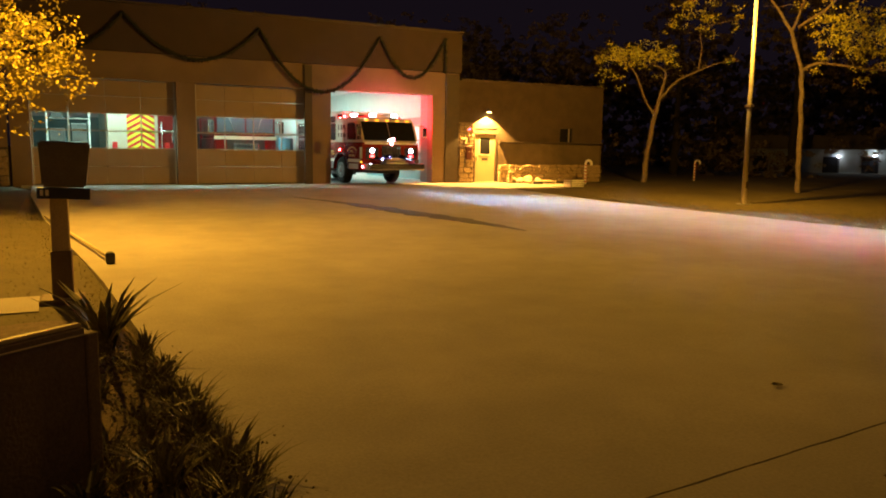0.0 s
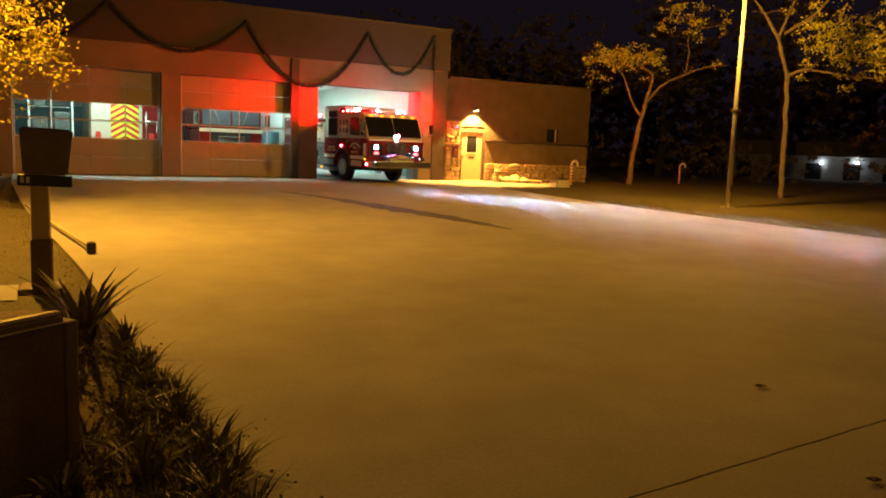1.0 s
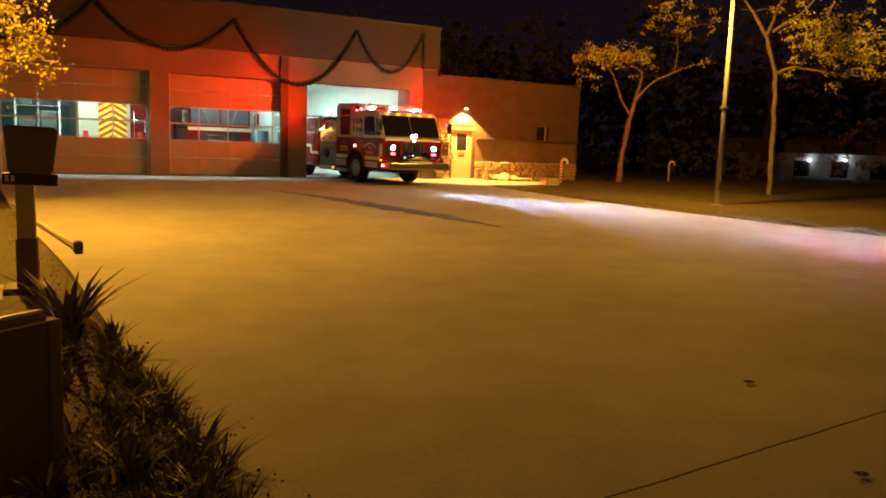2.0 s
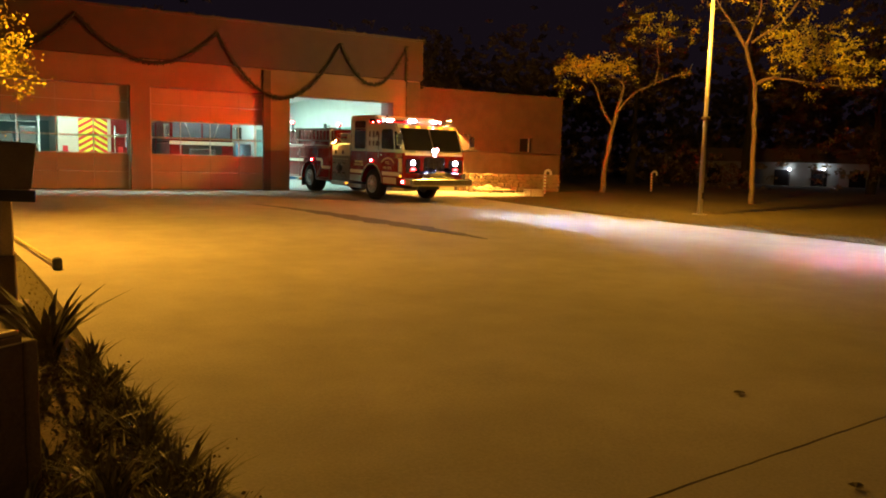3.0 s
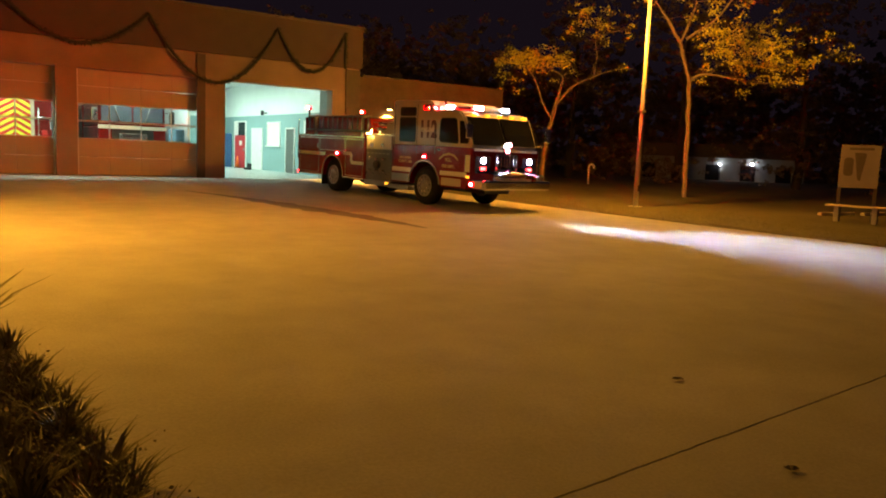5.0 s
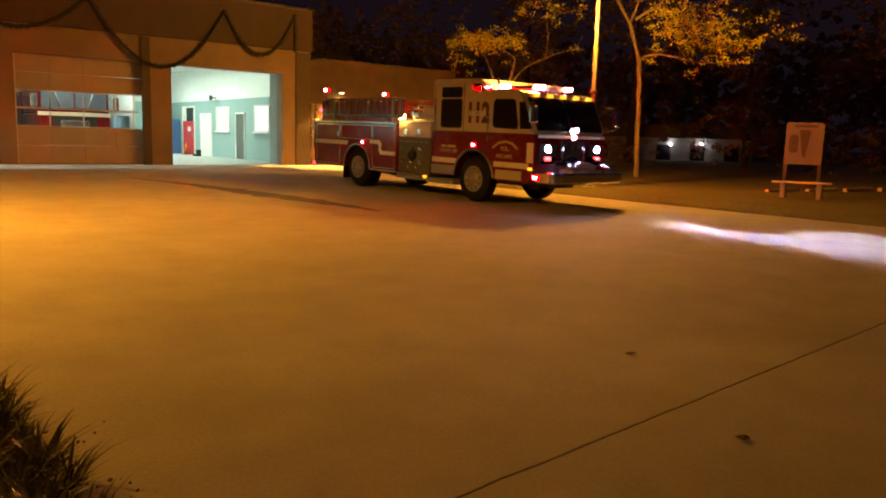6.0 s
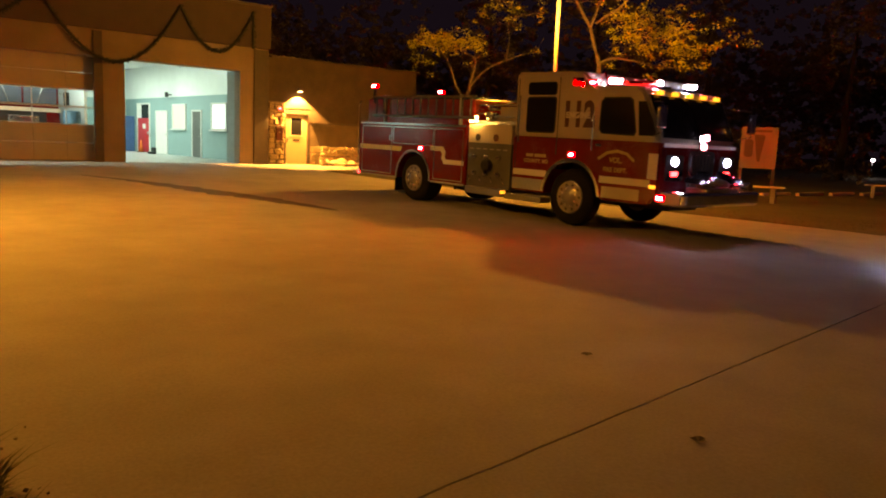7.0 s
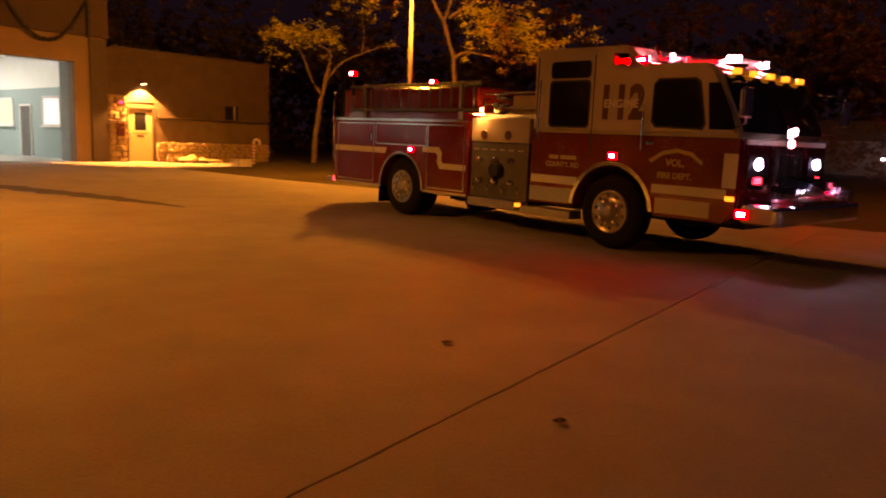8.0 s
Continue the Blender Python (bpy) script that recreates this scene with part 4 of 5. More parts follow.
def park_bench(x, y, turn):
    b = thing("bench", "concrete and timber backless bench on the lawn", "bench", pose(x, y, ground_z(y), 0, 0, turn), "lawn benches")
    for k in range(3):
        part("plank", boxes([(-0.8, 0.8, -0.2 + k * 0.135, -0.075 + k * 0.135, 0.46, 0.51)], 0.008), SIGN_EDGE, b)
    for s in (-0.5, 0.5):
        part("leg", prism([(-0.12, 0), (0.12, 0), (0.14, 0.455), (-0.14, 0.455)], s - 0.07, s + 0.07, "x", 0.01), CONCRETE, b)


park_bench(22.4, 11.5, -72)
park_bench(31.5, 11.0, -72)
board = thing("notice_board", "standing board with a dark emblem behind the bench", "notice board", pose(23.2, 11.95, ground_z(12), 0, 0, -64))
part("panel", prism(rounded(-0.53, 0.53, 1.0, 2.28, 0.05), -0.02, 0.02, "y"), mat("board_panel", (0.15, 0.122, 0.105), 0.7, scale=3, vary=0.15), board)
part("emblem", prism([(-0.03, 1.25), (0.05, 1.2), (0.17, 2.0), (0.1, 2.05), (-0.15, 2.05)], -0.026, -0.021, "y"), DARK_TRIM, board, "dark wedge emblem")
part("emblem", prism(rounded(-0.42, -0.16, 1.35, 1.9, 0.1), -0.026, -0.021, "y"), DARK_TRIM, board, "dark oval emblem")
part("writing_bar", boxes([(-0.3, 0.35, -0.026, -0.021, 2.13, 2.2)]), DARK_TRIM, board)
for s in (-0.48, 0.48):
    part("post", boxes([(s - 0.05, s + 0.05, 0.021, 0.11, -0.1, 2.2)], 0.008), DARK_TRIM, board)
low = thing("low_sign", "low sign panel on two short posts, coloured red for the flashers' light", "sign", pose(22.7, 7.5, ground_z(7.5), 0, 0, -70))
# Red colour stands for the flashers' red light on a pale panel.
part("panel", boxes([(0.0, 0.92, -0.015, 0.015, 0.42, 1.08)], 0.006), mat("red_lit_panel", (0.62, 0.06, 0.05), 0.5, scale=3, vary=0.15), low)
for s in (0.04, 0.86):
    part("post", boxes([(s, s + 0.07, 0.017, 0.085, -0.1, 1.08)], 0.006), WHITE, low)
edge = thing("edging", "pale timber edging along a bark bed on the lawn", "edging", kind="structure")
for k in range(6):
    part("sleeper", boxes([(24.0 + k * 2.1, 26.05 + k * 2.1, 13.4 - 0.3 * k, 13.55 - 0.3 * k, ground_z(13) - 0.05, ground_z(13) + 0.1)], 0.01), SIGN_EDGE, edge)

# far building with lamps
farb = thing("house", "distant pale low building with lit lamps", "house", pose(56, 41, 0, 0, 0, -50))
part("wall", boxes([(-7, 7, 0, 6, -1, 1.9)]), FAR_WALL, farb)
part("roof", prism([(-7.4, 1.902), (7.4, 1.902), (6.2, 3.0), (-6.2, 3.0)], -0.5, 6.5), DARK_TRIM, farb)
for x in (-5.5, -3.0, -0.2, 2.6, 5.4):
    wn = part("window", boxes([(x - 0.6, x + 0.6, -0.04, -0.004, 0.0, 1.3)]), TINT, farb)
    part("sill", boxes([(x - 0.7, x + 0.7, -0.12, -0.004, -0.1, -0.03)]), WHITE, wn)
farb2 = thing("house", "distant dim house among the dark trees", "house", pose(62, 12, 0, 0, 0, -80))
part("wall", boxes([(-7, 7, 0, 6, -1, 2.2)]), FAR_WALL, farb2)
part("roof", prism([(-7.4, 2.202), (7.4, 2.202), (6.2, 3.6), (-6.2, 3.6)], -0.5, 6.5), DARK_TRIM, farb2)
for x, y, z, s in ((54.2, 43.3, 1.05, 0.16), (56.0, 40.6, 1.3, 0.09), (57.6, 38.6, 1.4, 0.11), (59.5, 22.0, 1.2, 0.12), (59.3, 17.4, 1.25, 0.12), (60.2, 10.0, 1.2, 0.1)):
    fl = thing("far_lamp", "small bright lamp on a distant post", "lamp", pose(x, y, ground_z(y)), "far lamps")
    part("post", tube([(0, 0, -0.3), (0, 0, z)], 0.04, 6), BLACK, fl)
    part("lens", lathe([(z - 0.0, s * 0.5), (z + s * 0.5, s), (z + s, s * 0.5)], "z", 10), FAR_LENS, fl)

# ---------- left foreground ----------
post = thing("sign_post", "thick timber post carrying a dark box sign", "sign post", pose(-0.17, 8.62, ground_z(8.62), 0, 0, -4))
part("post", boxes([(-0.085, 0.085, -0.085, 0.085, -0.1, 1.66)], 0.012), mat("weathered_post", (0.46, 0.37, 0.26), 0.85, scale=3, vary=0.3, bump=0.5), post)
# Dark lower band stands in for the sign board's shadow on the post.
part("post_shadow_band", boxes([(-0.1, 0.1, -0.1, 0.1, 0.0, 0.55)], 0.012), SIGN_BROWN, post, "darker lower band in place of the board's shadow")
part("footing", boxes([(-0.22, 0.2, -0.2, 0.2, -0.05, 0.06)], 0.02), SIGN_BROWN, post)
bx = thing("box_sign", "dark box hung on the timber post", "sign", pose(-0.155, 8.42, ground_z(8.8), 0, 2, -4))
# Shell colour lightened to grey for the haze over the dark box.
part("box", prism([(-0.2, 1.22), (0.2, 1.22), (0.24, 1.68), (-0.235, 1.68)], -0.09, 0.09, "y", 0.02), mat("haze_grey_shell", (0.15, 0.125, 0.11), 0.7, scale=4, vary=0.25, bump=0.2), bx)
part("tag", boxes([(-0.25, 0.24, -0.06, 0.06, 1.1, 1.212)], 0.01), mat("navy_tag", (0.02, 0.025, 0.06), 0.5), bx, "navy name strip")
for k, xx in enumerate((-0.22, -0.17)):
    part("writing_bar", boxes([(xx, xx + 0.03, -0.068, -0.061, 1.13, 1.19)]), WHITE, bx)
pole = thing("timber_rail", "pale timber rail lying along the lawn edge", "rail")
part("rail", tube([(-0.45, 17.3, ground_z(17.3) + 0.06), (0.0, 14.0, ground_z(14) + 0.07), (0.41, 11.1, ground_z(11.1) + 0.08)], 0.025, 8), SIGN_EDGE, pole)
part("cap", boxes([(0.36, 0.48, 10.97, 11.1, ground_z(11) - 0.01, ground_z(11) + 0.17)], 0.04), BLACK, pole, "black end cap")
bd = thing("monument_sign", "dark timber sign board with a pale capping rail, seen from behind", "sign")
bd.matrix_basis = pose(-0.105, 3.69, ground_z(3.7), 0, 0, 38)
part("panel", boxes([(-1.9, 0.0, -0.04, 0.04, 0.02, 0.86)], 0.006), SIGN_BROWN, bd)
part("capping", boxes([(-1.92, 0.0, -0.022, 0.016, 0.862, 0.882)], 0.006), mat("varnished_capping", (0.6, 0.48, 0.28), 0.24, scale=6, vary=0.2, bump=0.05), bd, "pale capping rail")
part("lip", boxes([(-1.9, -0.005, -0.05, -0.041, 0.825, 0.833)], 0.003), SIGN_EDGE, bd)
part("corner_post", boxes([(0.003, 0.07, -0.05, 0.05, -0.05, 0.83)], 0.008), SIGN_BROWN, bd)


def clump(x, y, n, height, lean, seed, name, label, width=0.02):
    r = random.Random(seed)
    bm = bmesh.new()
    for k in range(n):
        a = r.uniform(0, 2 * math.pi)
        h = height * r.uniform(0.6, 1.1)
        out = Vector((math.cos(a), math.sin(a), 0))
        side = Vector((-out.y, out.x, 0)) * width * r.uniform(0.7, 1.2)
        l = h * lean * r.uniform(0.2, 1.0)
        p0 = out * r.uniform(0, 0.06)
        rows = []
        for u, wd in ((0, 1.0), (0.35, 1.0), (0.7, 0.75), (1.0, 0.05)):
            c = p0 + out * l * u ** 1.8 + Vector((0, 0, h * u * (1 - 0.25 * lean * u)))
            fold = Vector((0, 0, width * 0.35 * wd))
            rows.append((bm.verts.new(c - side * wd + fold), bm.verts.new(c), bm.verts.new(c + side * wd + fold)))
        for q0, q1 in zip(rows, rows[1:]):
            bm.faces.new((q0[0], q0[1], q1[1], q1[0]))
            bm.faces.new((q0[1], q0[2], q1[2], q1[1]))
    ob = thing(name, label, "plant", pose(x, y, ground_z(y) - 0.01), "bed plants")
    part("leaves", bm, BLADE, ob)


bed = sheet([-4 + 0.25 * k for k in range(20)], [0.5 + 0.25 * k for k in range(29)], lambda x, y: ground_z(y) + (0.035 + 0.03 * noise.noise((x * 3, y * 3, 1)) if x < left_edge(y) - 0.02 else -0.2), "planting_bed", MULCH)
tagged(bed, "dark bark mulch bed beside the drive", "planting bed", kind="structure")
clump(0.1, 6.25, 34, 0.78, 0.95, 71, "yucca", "spiky yucca with stiff pointed leaves behind the sign", 0.036)
rng = random.Random(5)
for k in range(120):
    y = rng.uniform(1.3, 6.1)
    x = left_edge(y) - 0.05 - abs(rng.gauss(0, 0.45))
    if abs((x + 0.03) * math.sin(radians(38)) - (y - 3.75) * math.cos(radians(38))) < 0.1 and x < 0.1:
        continue
    clump(x, y, 26, rng.uniform(0.17, 0.33), rng.uniform(0.6, 1.2), 100 + k, "grass_clump", "dark strappy grass clump in the bed", rng.choice((0.005, 0.008, 0.013)))

for k in range(34):
    y = rng.uniform(2.4, 5.2)
    x = left_edge(y) + rng.uniform(-0.2, 0.02)
    clump(x, y, 30, rng.uniform(0.16, 0.27), rng.uniform(0.8, 1.4), 300 + k, "grass_clump", "dark strappy grass clump at the bed edge", rng.choice((0.004, 0.006, 0.009)))

cover = thing("ground_cover", "dense low leafy ground cover spilling over the bed edge", "ground cover", kind="stuff")
clouds = []
for k in range(80):
    y = rng.uniform(1.3, 6.2)
    x = left_edge(y) - 0.2 - abs(rng.gauss(0, 0.4))
    if abs((x + 0.03) * math.sin(radians(38)) - (y - 3.75) * math.cos(radians(38))) < 0.16 and x < 0.1:
        continue
    clouds.append(((x, y, ground_z(y) + rng.uniform(0.06, 0.13)), (0.07, 0.07, 0.02), 80))
leaves("foliage", clouds, 0.026, LEAF_DARK, cover, 77)

# fallen leaves on the concrete
rng = random.Random(8)
for x, y in ((3.82, 2.15), (4.6, 3.55)):
    bm = bmesh.new()
    ring = [bm.verts.new((0.032 * (1 + 0.5 * (k % 2)) * math.cos(k * math.pi / 5), 0.032 * (1 + 0.5 * (k % 2)) * math.sin(k * math.pi / 5), 0.012 + 0.012 * rng.random())) for k in range(10)]
    mid = bm.verts.new((0, 0, 0.004))
    for k in range(10):
        bm.faces.new((mid, ring[k], ring[(k + 1) % 10]))
    lf = part("fallen_leaf", bm, LEAF_DARK)
    lf.matrix_basis = pose(x, y, ground_z(y) + 0.001, 0, 0, rng.uniform(0, 360))
    tagged(lf, "curled brown fallen leaf on the concrete", "leaf", group="fallen leaves")

walkp = thing("path", "narrow concrete path across the left lawn", "path", kind="structure")
bm = bmesh.new()
cols = [[bm.verts.new((x, y, ground_z(y) + 0.014)) for y in (8.15, 8.95)] for x in (-9, -6, -3, -0.4)]
for q0, q1 in zip(cols, cols[1:]):
    bm.faces.new((q0[0], q1[0], q1[1], q0[1]))
part("slab", bm, CONCRETE, walkp)

rng = random.Random(17)
V, F = [], []
for k in range(23000):
    if k < 4000:
        y = rng.uniform(5.5, 19)
        x = left_edge(y) - 0.03 - abs(rng.gauss(0, 1.8))
        if 8.1 < y < 9.0 and x < -0.35:
            continue
    else:
        y = rng.uniform(6.5, 25)
        x = right_edge(y) + 0.04 + abs(rng.gauss(0, 2.6))
    z = lawn_height(x, y)
    h = rng.uniform(0.01, 0.028)
    a = rng.uniform(0, 6.28)
    w = 0.006
    i = len(V)
    V += [(x - w * math.cos(a), y - w * math.sin(a), z - 0.01), (x + w * math.cos(a), y + w * math.sin(a), z - 0.01), (x + rng.gauss(0, 0.025), y + rng.gauss(0, 0.025), z + h)]
    F.append((i, i + 1, i + 2))
me = bpy.data.meshes.new("lawn_grass")
me.from_pydata(V, [], F)
me.materials.append(GRASS)
tagged(new("lawn_grass", me), "short dim grass along the drive edges", "grass", kind="stuff")
# ---------- the fire engine that drives out ----------
WB = 4.76              # wheelbase; x ahead of the rear axle, y to its left
WHEEL = 0.53


def arch(cx, r, z0, n=12):
    """Points of a wheel arch from its rear foot to its front foot."""
    a0 = math.asin(max(-1, min(1, (z0 - WHEEL) / r)))
    return [(cx - r * math.cos(a0 + (math.pi - 2 * a0) * k / n), WHEEL + r * math.sin(a0 + (math.pi - 2 * a0) * k / n)) for k in range(n + 1)]


def side_panel(profile, y, material, name, parent, t=0.006, label=""):
    """A flat piece on the right side (y < 0) or the left side of the engine."""
    lo, hi = (y - t, y) if y < 0 else (y, y + t)
    return part(name, prism(profile, lo, hi), material, parent, label)


ROTORS = []


def flasher(name, xs, y, zs, s, parent, core=None):
    """A red flasher on the engine's side: black bezel, red lens and a hot core."""
    def slab_of(inset, y0, y1):
        lo, hi = min(y0 * s, y1 * s), max(y0 * s, y1 * s)
        return (xs[0] + inset, xs[1] - inset, y + lo, y + hi, zs[0] + inset, zs[1] - inset)
    bz = part(name, boxes([slab_of(-0.012, 0.0, 0.02)], 0.006), CHROME, parent)
    part("lens", boxes([slab_of(0.0, 0.021, 0.04)], 0.008), RED_LENS, bz, "lit red lens")
    part("core", boxes([slab_of(0.026, 0.041, 0.05)], 0.004), core or RED_CORE, bz)


engine = thing("fire_engine", "red and white fire engine driving out with flashing lights", "fire engine")
W = 1.25
body = part("body", prism([(-2.25, 0.5)] + arch(0, 0.62, 0.5) + [(1.83, 0.5), (1.83, 1.76), (-2.25, 1.76)], -W, W, "y", 0.015), RED_PAINT, engine)
part("hose_bed", boxes([(-2.2, 1.8, -1.05, 1.05, 1.763, 2.36)], 0.03), RED_PAINT, engine)
part("hose_bed_cover", boxes([(-2.15, 1.75, -0.95, 0.95, 2.363, 2.4)], 0.02), BLACK, engine)
part("chassis", boxes([(-2.0, 6.4, -0.45, 0.45, 0.42, 0.68)], 0.02), BLACK, engine)
for x, h in ((0, 1.12), (WB, 1.2)):
    part("wheel_well", boxes([(x - 0.78, x + 0.78, -0.72, 0.72, 0.7, h)]), BLACK, engine)
    part("axle", boxes([(x - 0.2, x + 0.2, -0.8, 0.8, 0.42, 0.61)], 0.02), BLACK, engine)
part("exhaust_pipe", tube([(1.2, -0.9, 0.42), (2.2, -1.1, 0.4)], 0.06, 10), CHROME, engine)
part("undertray", boxes([(0.8, 3.1, -1.1, 1.1, 0.44, 0.49)], 0.01), BLACK, engine)
part("rear_step", boxes([(-2.6, -2.255, -1.2, 1.2, 0.46, 0.56)], 0.015), PLATE, engine)
part("rear_panel", boxes([(-2.272, -2.253, -1.1, 1.1, 0.62, 1.7)], 0.005), PLATE, engine)
for s in (-1, 1):
    y = s * (W + 0.002)
    side_panel([(-2.2, 1.13), (-0.5, 1.13), (-0.45, 1.24), (-2.2, 1.24)], y, STRIPE, "stripe", body)
    side_panel([(0.62, 1.2), (0.98, 1.2), (1.04, 1.14), (1.02, 1.04), (1.1, 0.92), (1.76, 0.92), (1.76, 1.02), (1.18, 1.02), (1.13, 1.07), (1.15, 1.2), (1.06, 1.3), (0.62, 1.3)], y, STRIPE, "stripe", body)
    for x0, x1, z0, z1 in ((-2.1, -0.85, 0.56, 1.7), (-0.8, 0.72, 1.3, 1.7), (0.75, 1.74, 0.56, 1.7)):
        w = 0.022
        rim = boxes([(x0, x1, 0, 0.012, z0, z0 + w), (x0, x1, 0, 0.012, z1 - w, z1), (x0, x0 + w, 0, 0.012, z0 + w, z1 - w), (x1 - w, x1, 0, 0.012, z0 + w, z1 - w)])
        o = part("compartment_trim", rim, CHROME, body)
        o.matrix_basis = pose(0, y if s > 0 else y - 0.012, 0)
    part("compartment_handle", boxes([(-0.95, -0.9, y - 0.03, y + 0.03, 1.36, 1.5)], 0.008), CHROME, body)
    for x0, x1 in ((-2.2, -0.64), (0.64, 1.8)):
        part("lower_rail", boxes([(x0, x1, y - 0.008, y + 0.008, 0.48, 0.53)], 0.004), CHROME, body)
    ringp = arch(0, 0.66, 0.5) + arch(0, 0.61, 0.5)[::-1]
    side_panel(ringp, y, CHROME, "wheel_trim", body, 0.02)
    part("top_rail", boxes([(-2.2, 1.78, y - 0.012, y + 0.008, 1.74, 1.79)], 0.006), CHROME, body)
    part("mud_flap", boxes([(-0.72, -0.7, s * 0.95 - 0.27, s * 0.95 + 0.27, 0.18, 0.62)]), RUBBER, engine)
    # pump module
    part("pump_panel", boxes([(1.86, 3.16, min(s * 1.0, s * 1.22), max(s * 1.0, s * 1.22), 0.52, 1.43)], 0.012), PUMP_GREY, engine, "dark pump control panel")
    up = part("gauge_panel", boxes([(1.86, 3.16, min(s * 1.0, s * 1.23), max(s * 1.0, s * 1.23), 1.435, 1.82)], 0.012), CREAM_PAINT, engine, "cream upper gauge panel")
    for gx in (2.18, 2.72):
        g = part("gauge", lathe([(0, 0.075), (0.02, 0.075), (0.025, 0.055)], "y", 16), CHROME, up)
        g.matrix_basis = pose(gx, s * 1.23 - (0.025 if s < 0 else 0), 1.55)
    for k in range(3):
        for j in range(2):
            v = part("valve", lathe([(0, 0.05), (0.05, 0.05), (0.09, 0.03)], "y", 12), CHROME, engine)
            v.matrix_basis = pose(2.1 + k * 0.36, s * 1.22, 0.8 + j * 0.35, 0, 0, 180 if s < 0 else 0)
    cap = part("hose_inlet", lathe([(0, 0.13), (0.1, 0.13), (0.13, 0.09)], "y", 18), BLACK, engine)
    cap.matrix_basis = pose(2.5, s * 1.22, 0.98, 0, 0, 180 if s < 0 else 0)
    part("running_board", boxes([(1.86, 2.95, min(s * 0.95, s * 1.27), max(s * 0.95, s * 1.27), 0.36, 0.51)], 0.015), PLATE, engine)
    part("cab_step", boxes([(3.05, 4.06, min(s * 0.95, s * 1.25), max(s * 0.95, s * 1.25), 0.34, 0.46)], 0.015), PLATE, engine)
part("pump_body", boxes([(1.84, 3.18, -0.99, 0.99, 0.52, 1.75)]), BLACK, engine)
part("crosslay_tray", boxes([(1.9, 3.12, -1.05, 1.05, 1.823, 1.9)], 0.01), PLATE, engine)
for k in range(3):
    part("hose", tube([(2.2 + 0.3 * k, -1.0, 1.96), (2.2 + 0.3 * k, 0, 2.0), (2.2 + 0.3 * k, 1.0, 1.96)], 0.07, 8), CREAM_PAINT, engine)
part("deck_gun", tube([(2.6, 0, 1.9), (2.6, 0, 2.35), (2.85, -0.1, 2.5), (3.1, -0.12, 2.52)], [0.08, 0.07, 0.06, 0.05], 10), PUMP_GREY, engine)
part("panel_lamp", boxes([(1.98, 2.2, -1.325, -1.29, 1.872, 1.884)], 0.003), PANEL_LAMP, engine)
part("lamp_visor", boxes([(1.92, 2.48, -1.37, -1.1, 1.885, 1.897)], 0.003), PLATE, engine)
part("lamp_post", tube([(2.05, -1.16, 1.9), (2.05, -1.16, 2.12), (2.05, -1.02, 2.14)], 0.015), CHROME, engine)
part("deck_box", boxes([(2.55, 3.1, -1.0, -0.35, 1.903, 2.2)], 0.02), CREAM_PAINT, engine)
part("deck_lamp", lathe([(1.93, 0.02), (1.96, 0.03), (1.985, 0.015)], "z", 10), PANEL_LAMP, engine, "small amber deck lamp").matrix_basis = pose(2.0, -1.15, 0)
for px, pz, pr in ((2.28, 2.02, 0.06), (2.46, 1.98, 0.045), (2.34, 2.16, 0.04)):
    part("deck_fitting", lathe([(-1.12, pr), (-1.06, pr * 1.15), (-0.8, pr * 0.8)], "y", 14), CHROME, engine).matrix_basis = pose(px, 0, pz)
part("deck_shelf", boxes([(2.5, 3.14, -1.14, -1.02, 1.98, 2.0), (2.5, 3.14, -1.14, -1.02, 2.22, 2.24)], 0.004), METAL_GREY, engine)
for k in range(6):
    part("label_plate", boxes([(1.93 + 0.2 * k, 2.05 + 0.2 * k, -1.232, -1.2205, 1.3, 1.325)], 0.002), METAL_GREY, engine)
for k in range(4):
    lev = part("valve_lever", tube([(0, 0, 0), (0, -0.05, 0.03), (0, -0.06, 0.12)], 0.012, 6), CHROME, engine)
    lev.matrix_basis = pose(1.98 + 0.34 * k, -1.221, 0.62)
for z in (2.05, 2.22):
    part("grab_rail", tube([(2.0, -1.08, z), (2.5, -1.08, z)], 0.016), CHROME, engine)

# ladder rack on the right side
ladder = part("ladder", boxes([(-1.85, 1.95, -1.16, -1.12, 1.93, 1.985), (-1.85, 1.95, -1.16, -1.12, 2.38, 2.43)], 0.008), LADDER, engine, "aluminium ladder on the side rack")
for k in range(13):
    part("rung", tube([(-1.7 + k * 0.29, -1.14, 2.0), (-1.7 + k * 0.29, -1.14, 2.38)], 0.018, 6), LADDER, ladder)
for x in (-1.4, 1.4):
    part("ladder_bracket", boxes([(x - 0.03, x + 0.03, -1.11, -0.95, 1.78, 2.45)], 0.006), METAL_GREY, engine)
part("suction_hose", tube([(-1.8, 1.12, 2.1), (1.8, 1.12, 2.1)], 0.09, 10), BLACK, engine)
part("hose_roll", boxes([(-2.5, -2.26, -0.6, 0.6, 1.75, 2.3)], 0.05), BLACK, engine)
part("grab_bar", tube([(-2.3, -1.2, 0.9), (-2.36, -1.2, 1.0), (-2.36, -1.2, 2.2), (-2.3, -1.2, 2.3)], 0.018), CHROME, engine)

# cab
CW = 1.24
cab_low = part("cab_lower", prism([(3.2, 0.55)] + arch(WB, 0.68, 0.55) + [(6.5, 0.55), (6.66, 0.72), (6.66, 1.62), (3.2, 1.62)], -CW, CW, "y", 0.03), RED_PAINT, engine, "red lower cab")
cab_up = part("cab_upper", prism([(3.2, 1.624), (6.62, 1.624), (6.5, 1.95), (6.24, 2.48), (6.1, 2.56), (5.2, 2.57), (4.88, 2.84), (3.2, 2.86)], -CW, CW, "y", 0.05), CREAM_PAINT, engine, "white upper cab with a raised roof")
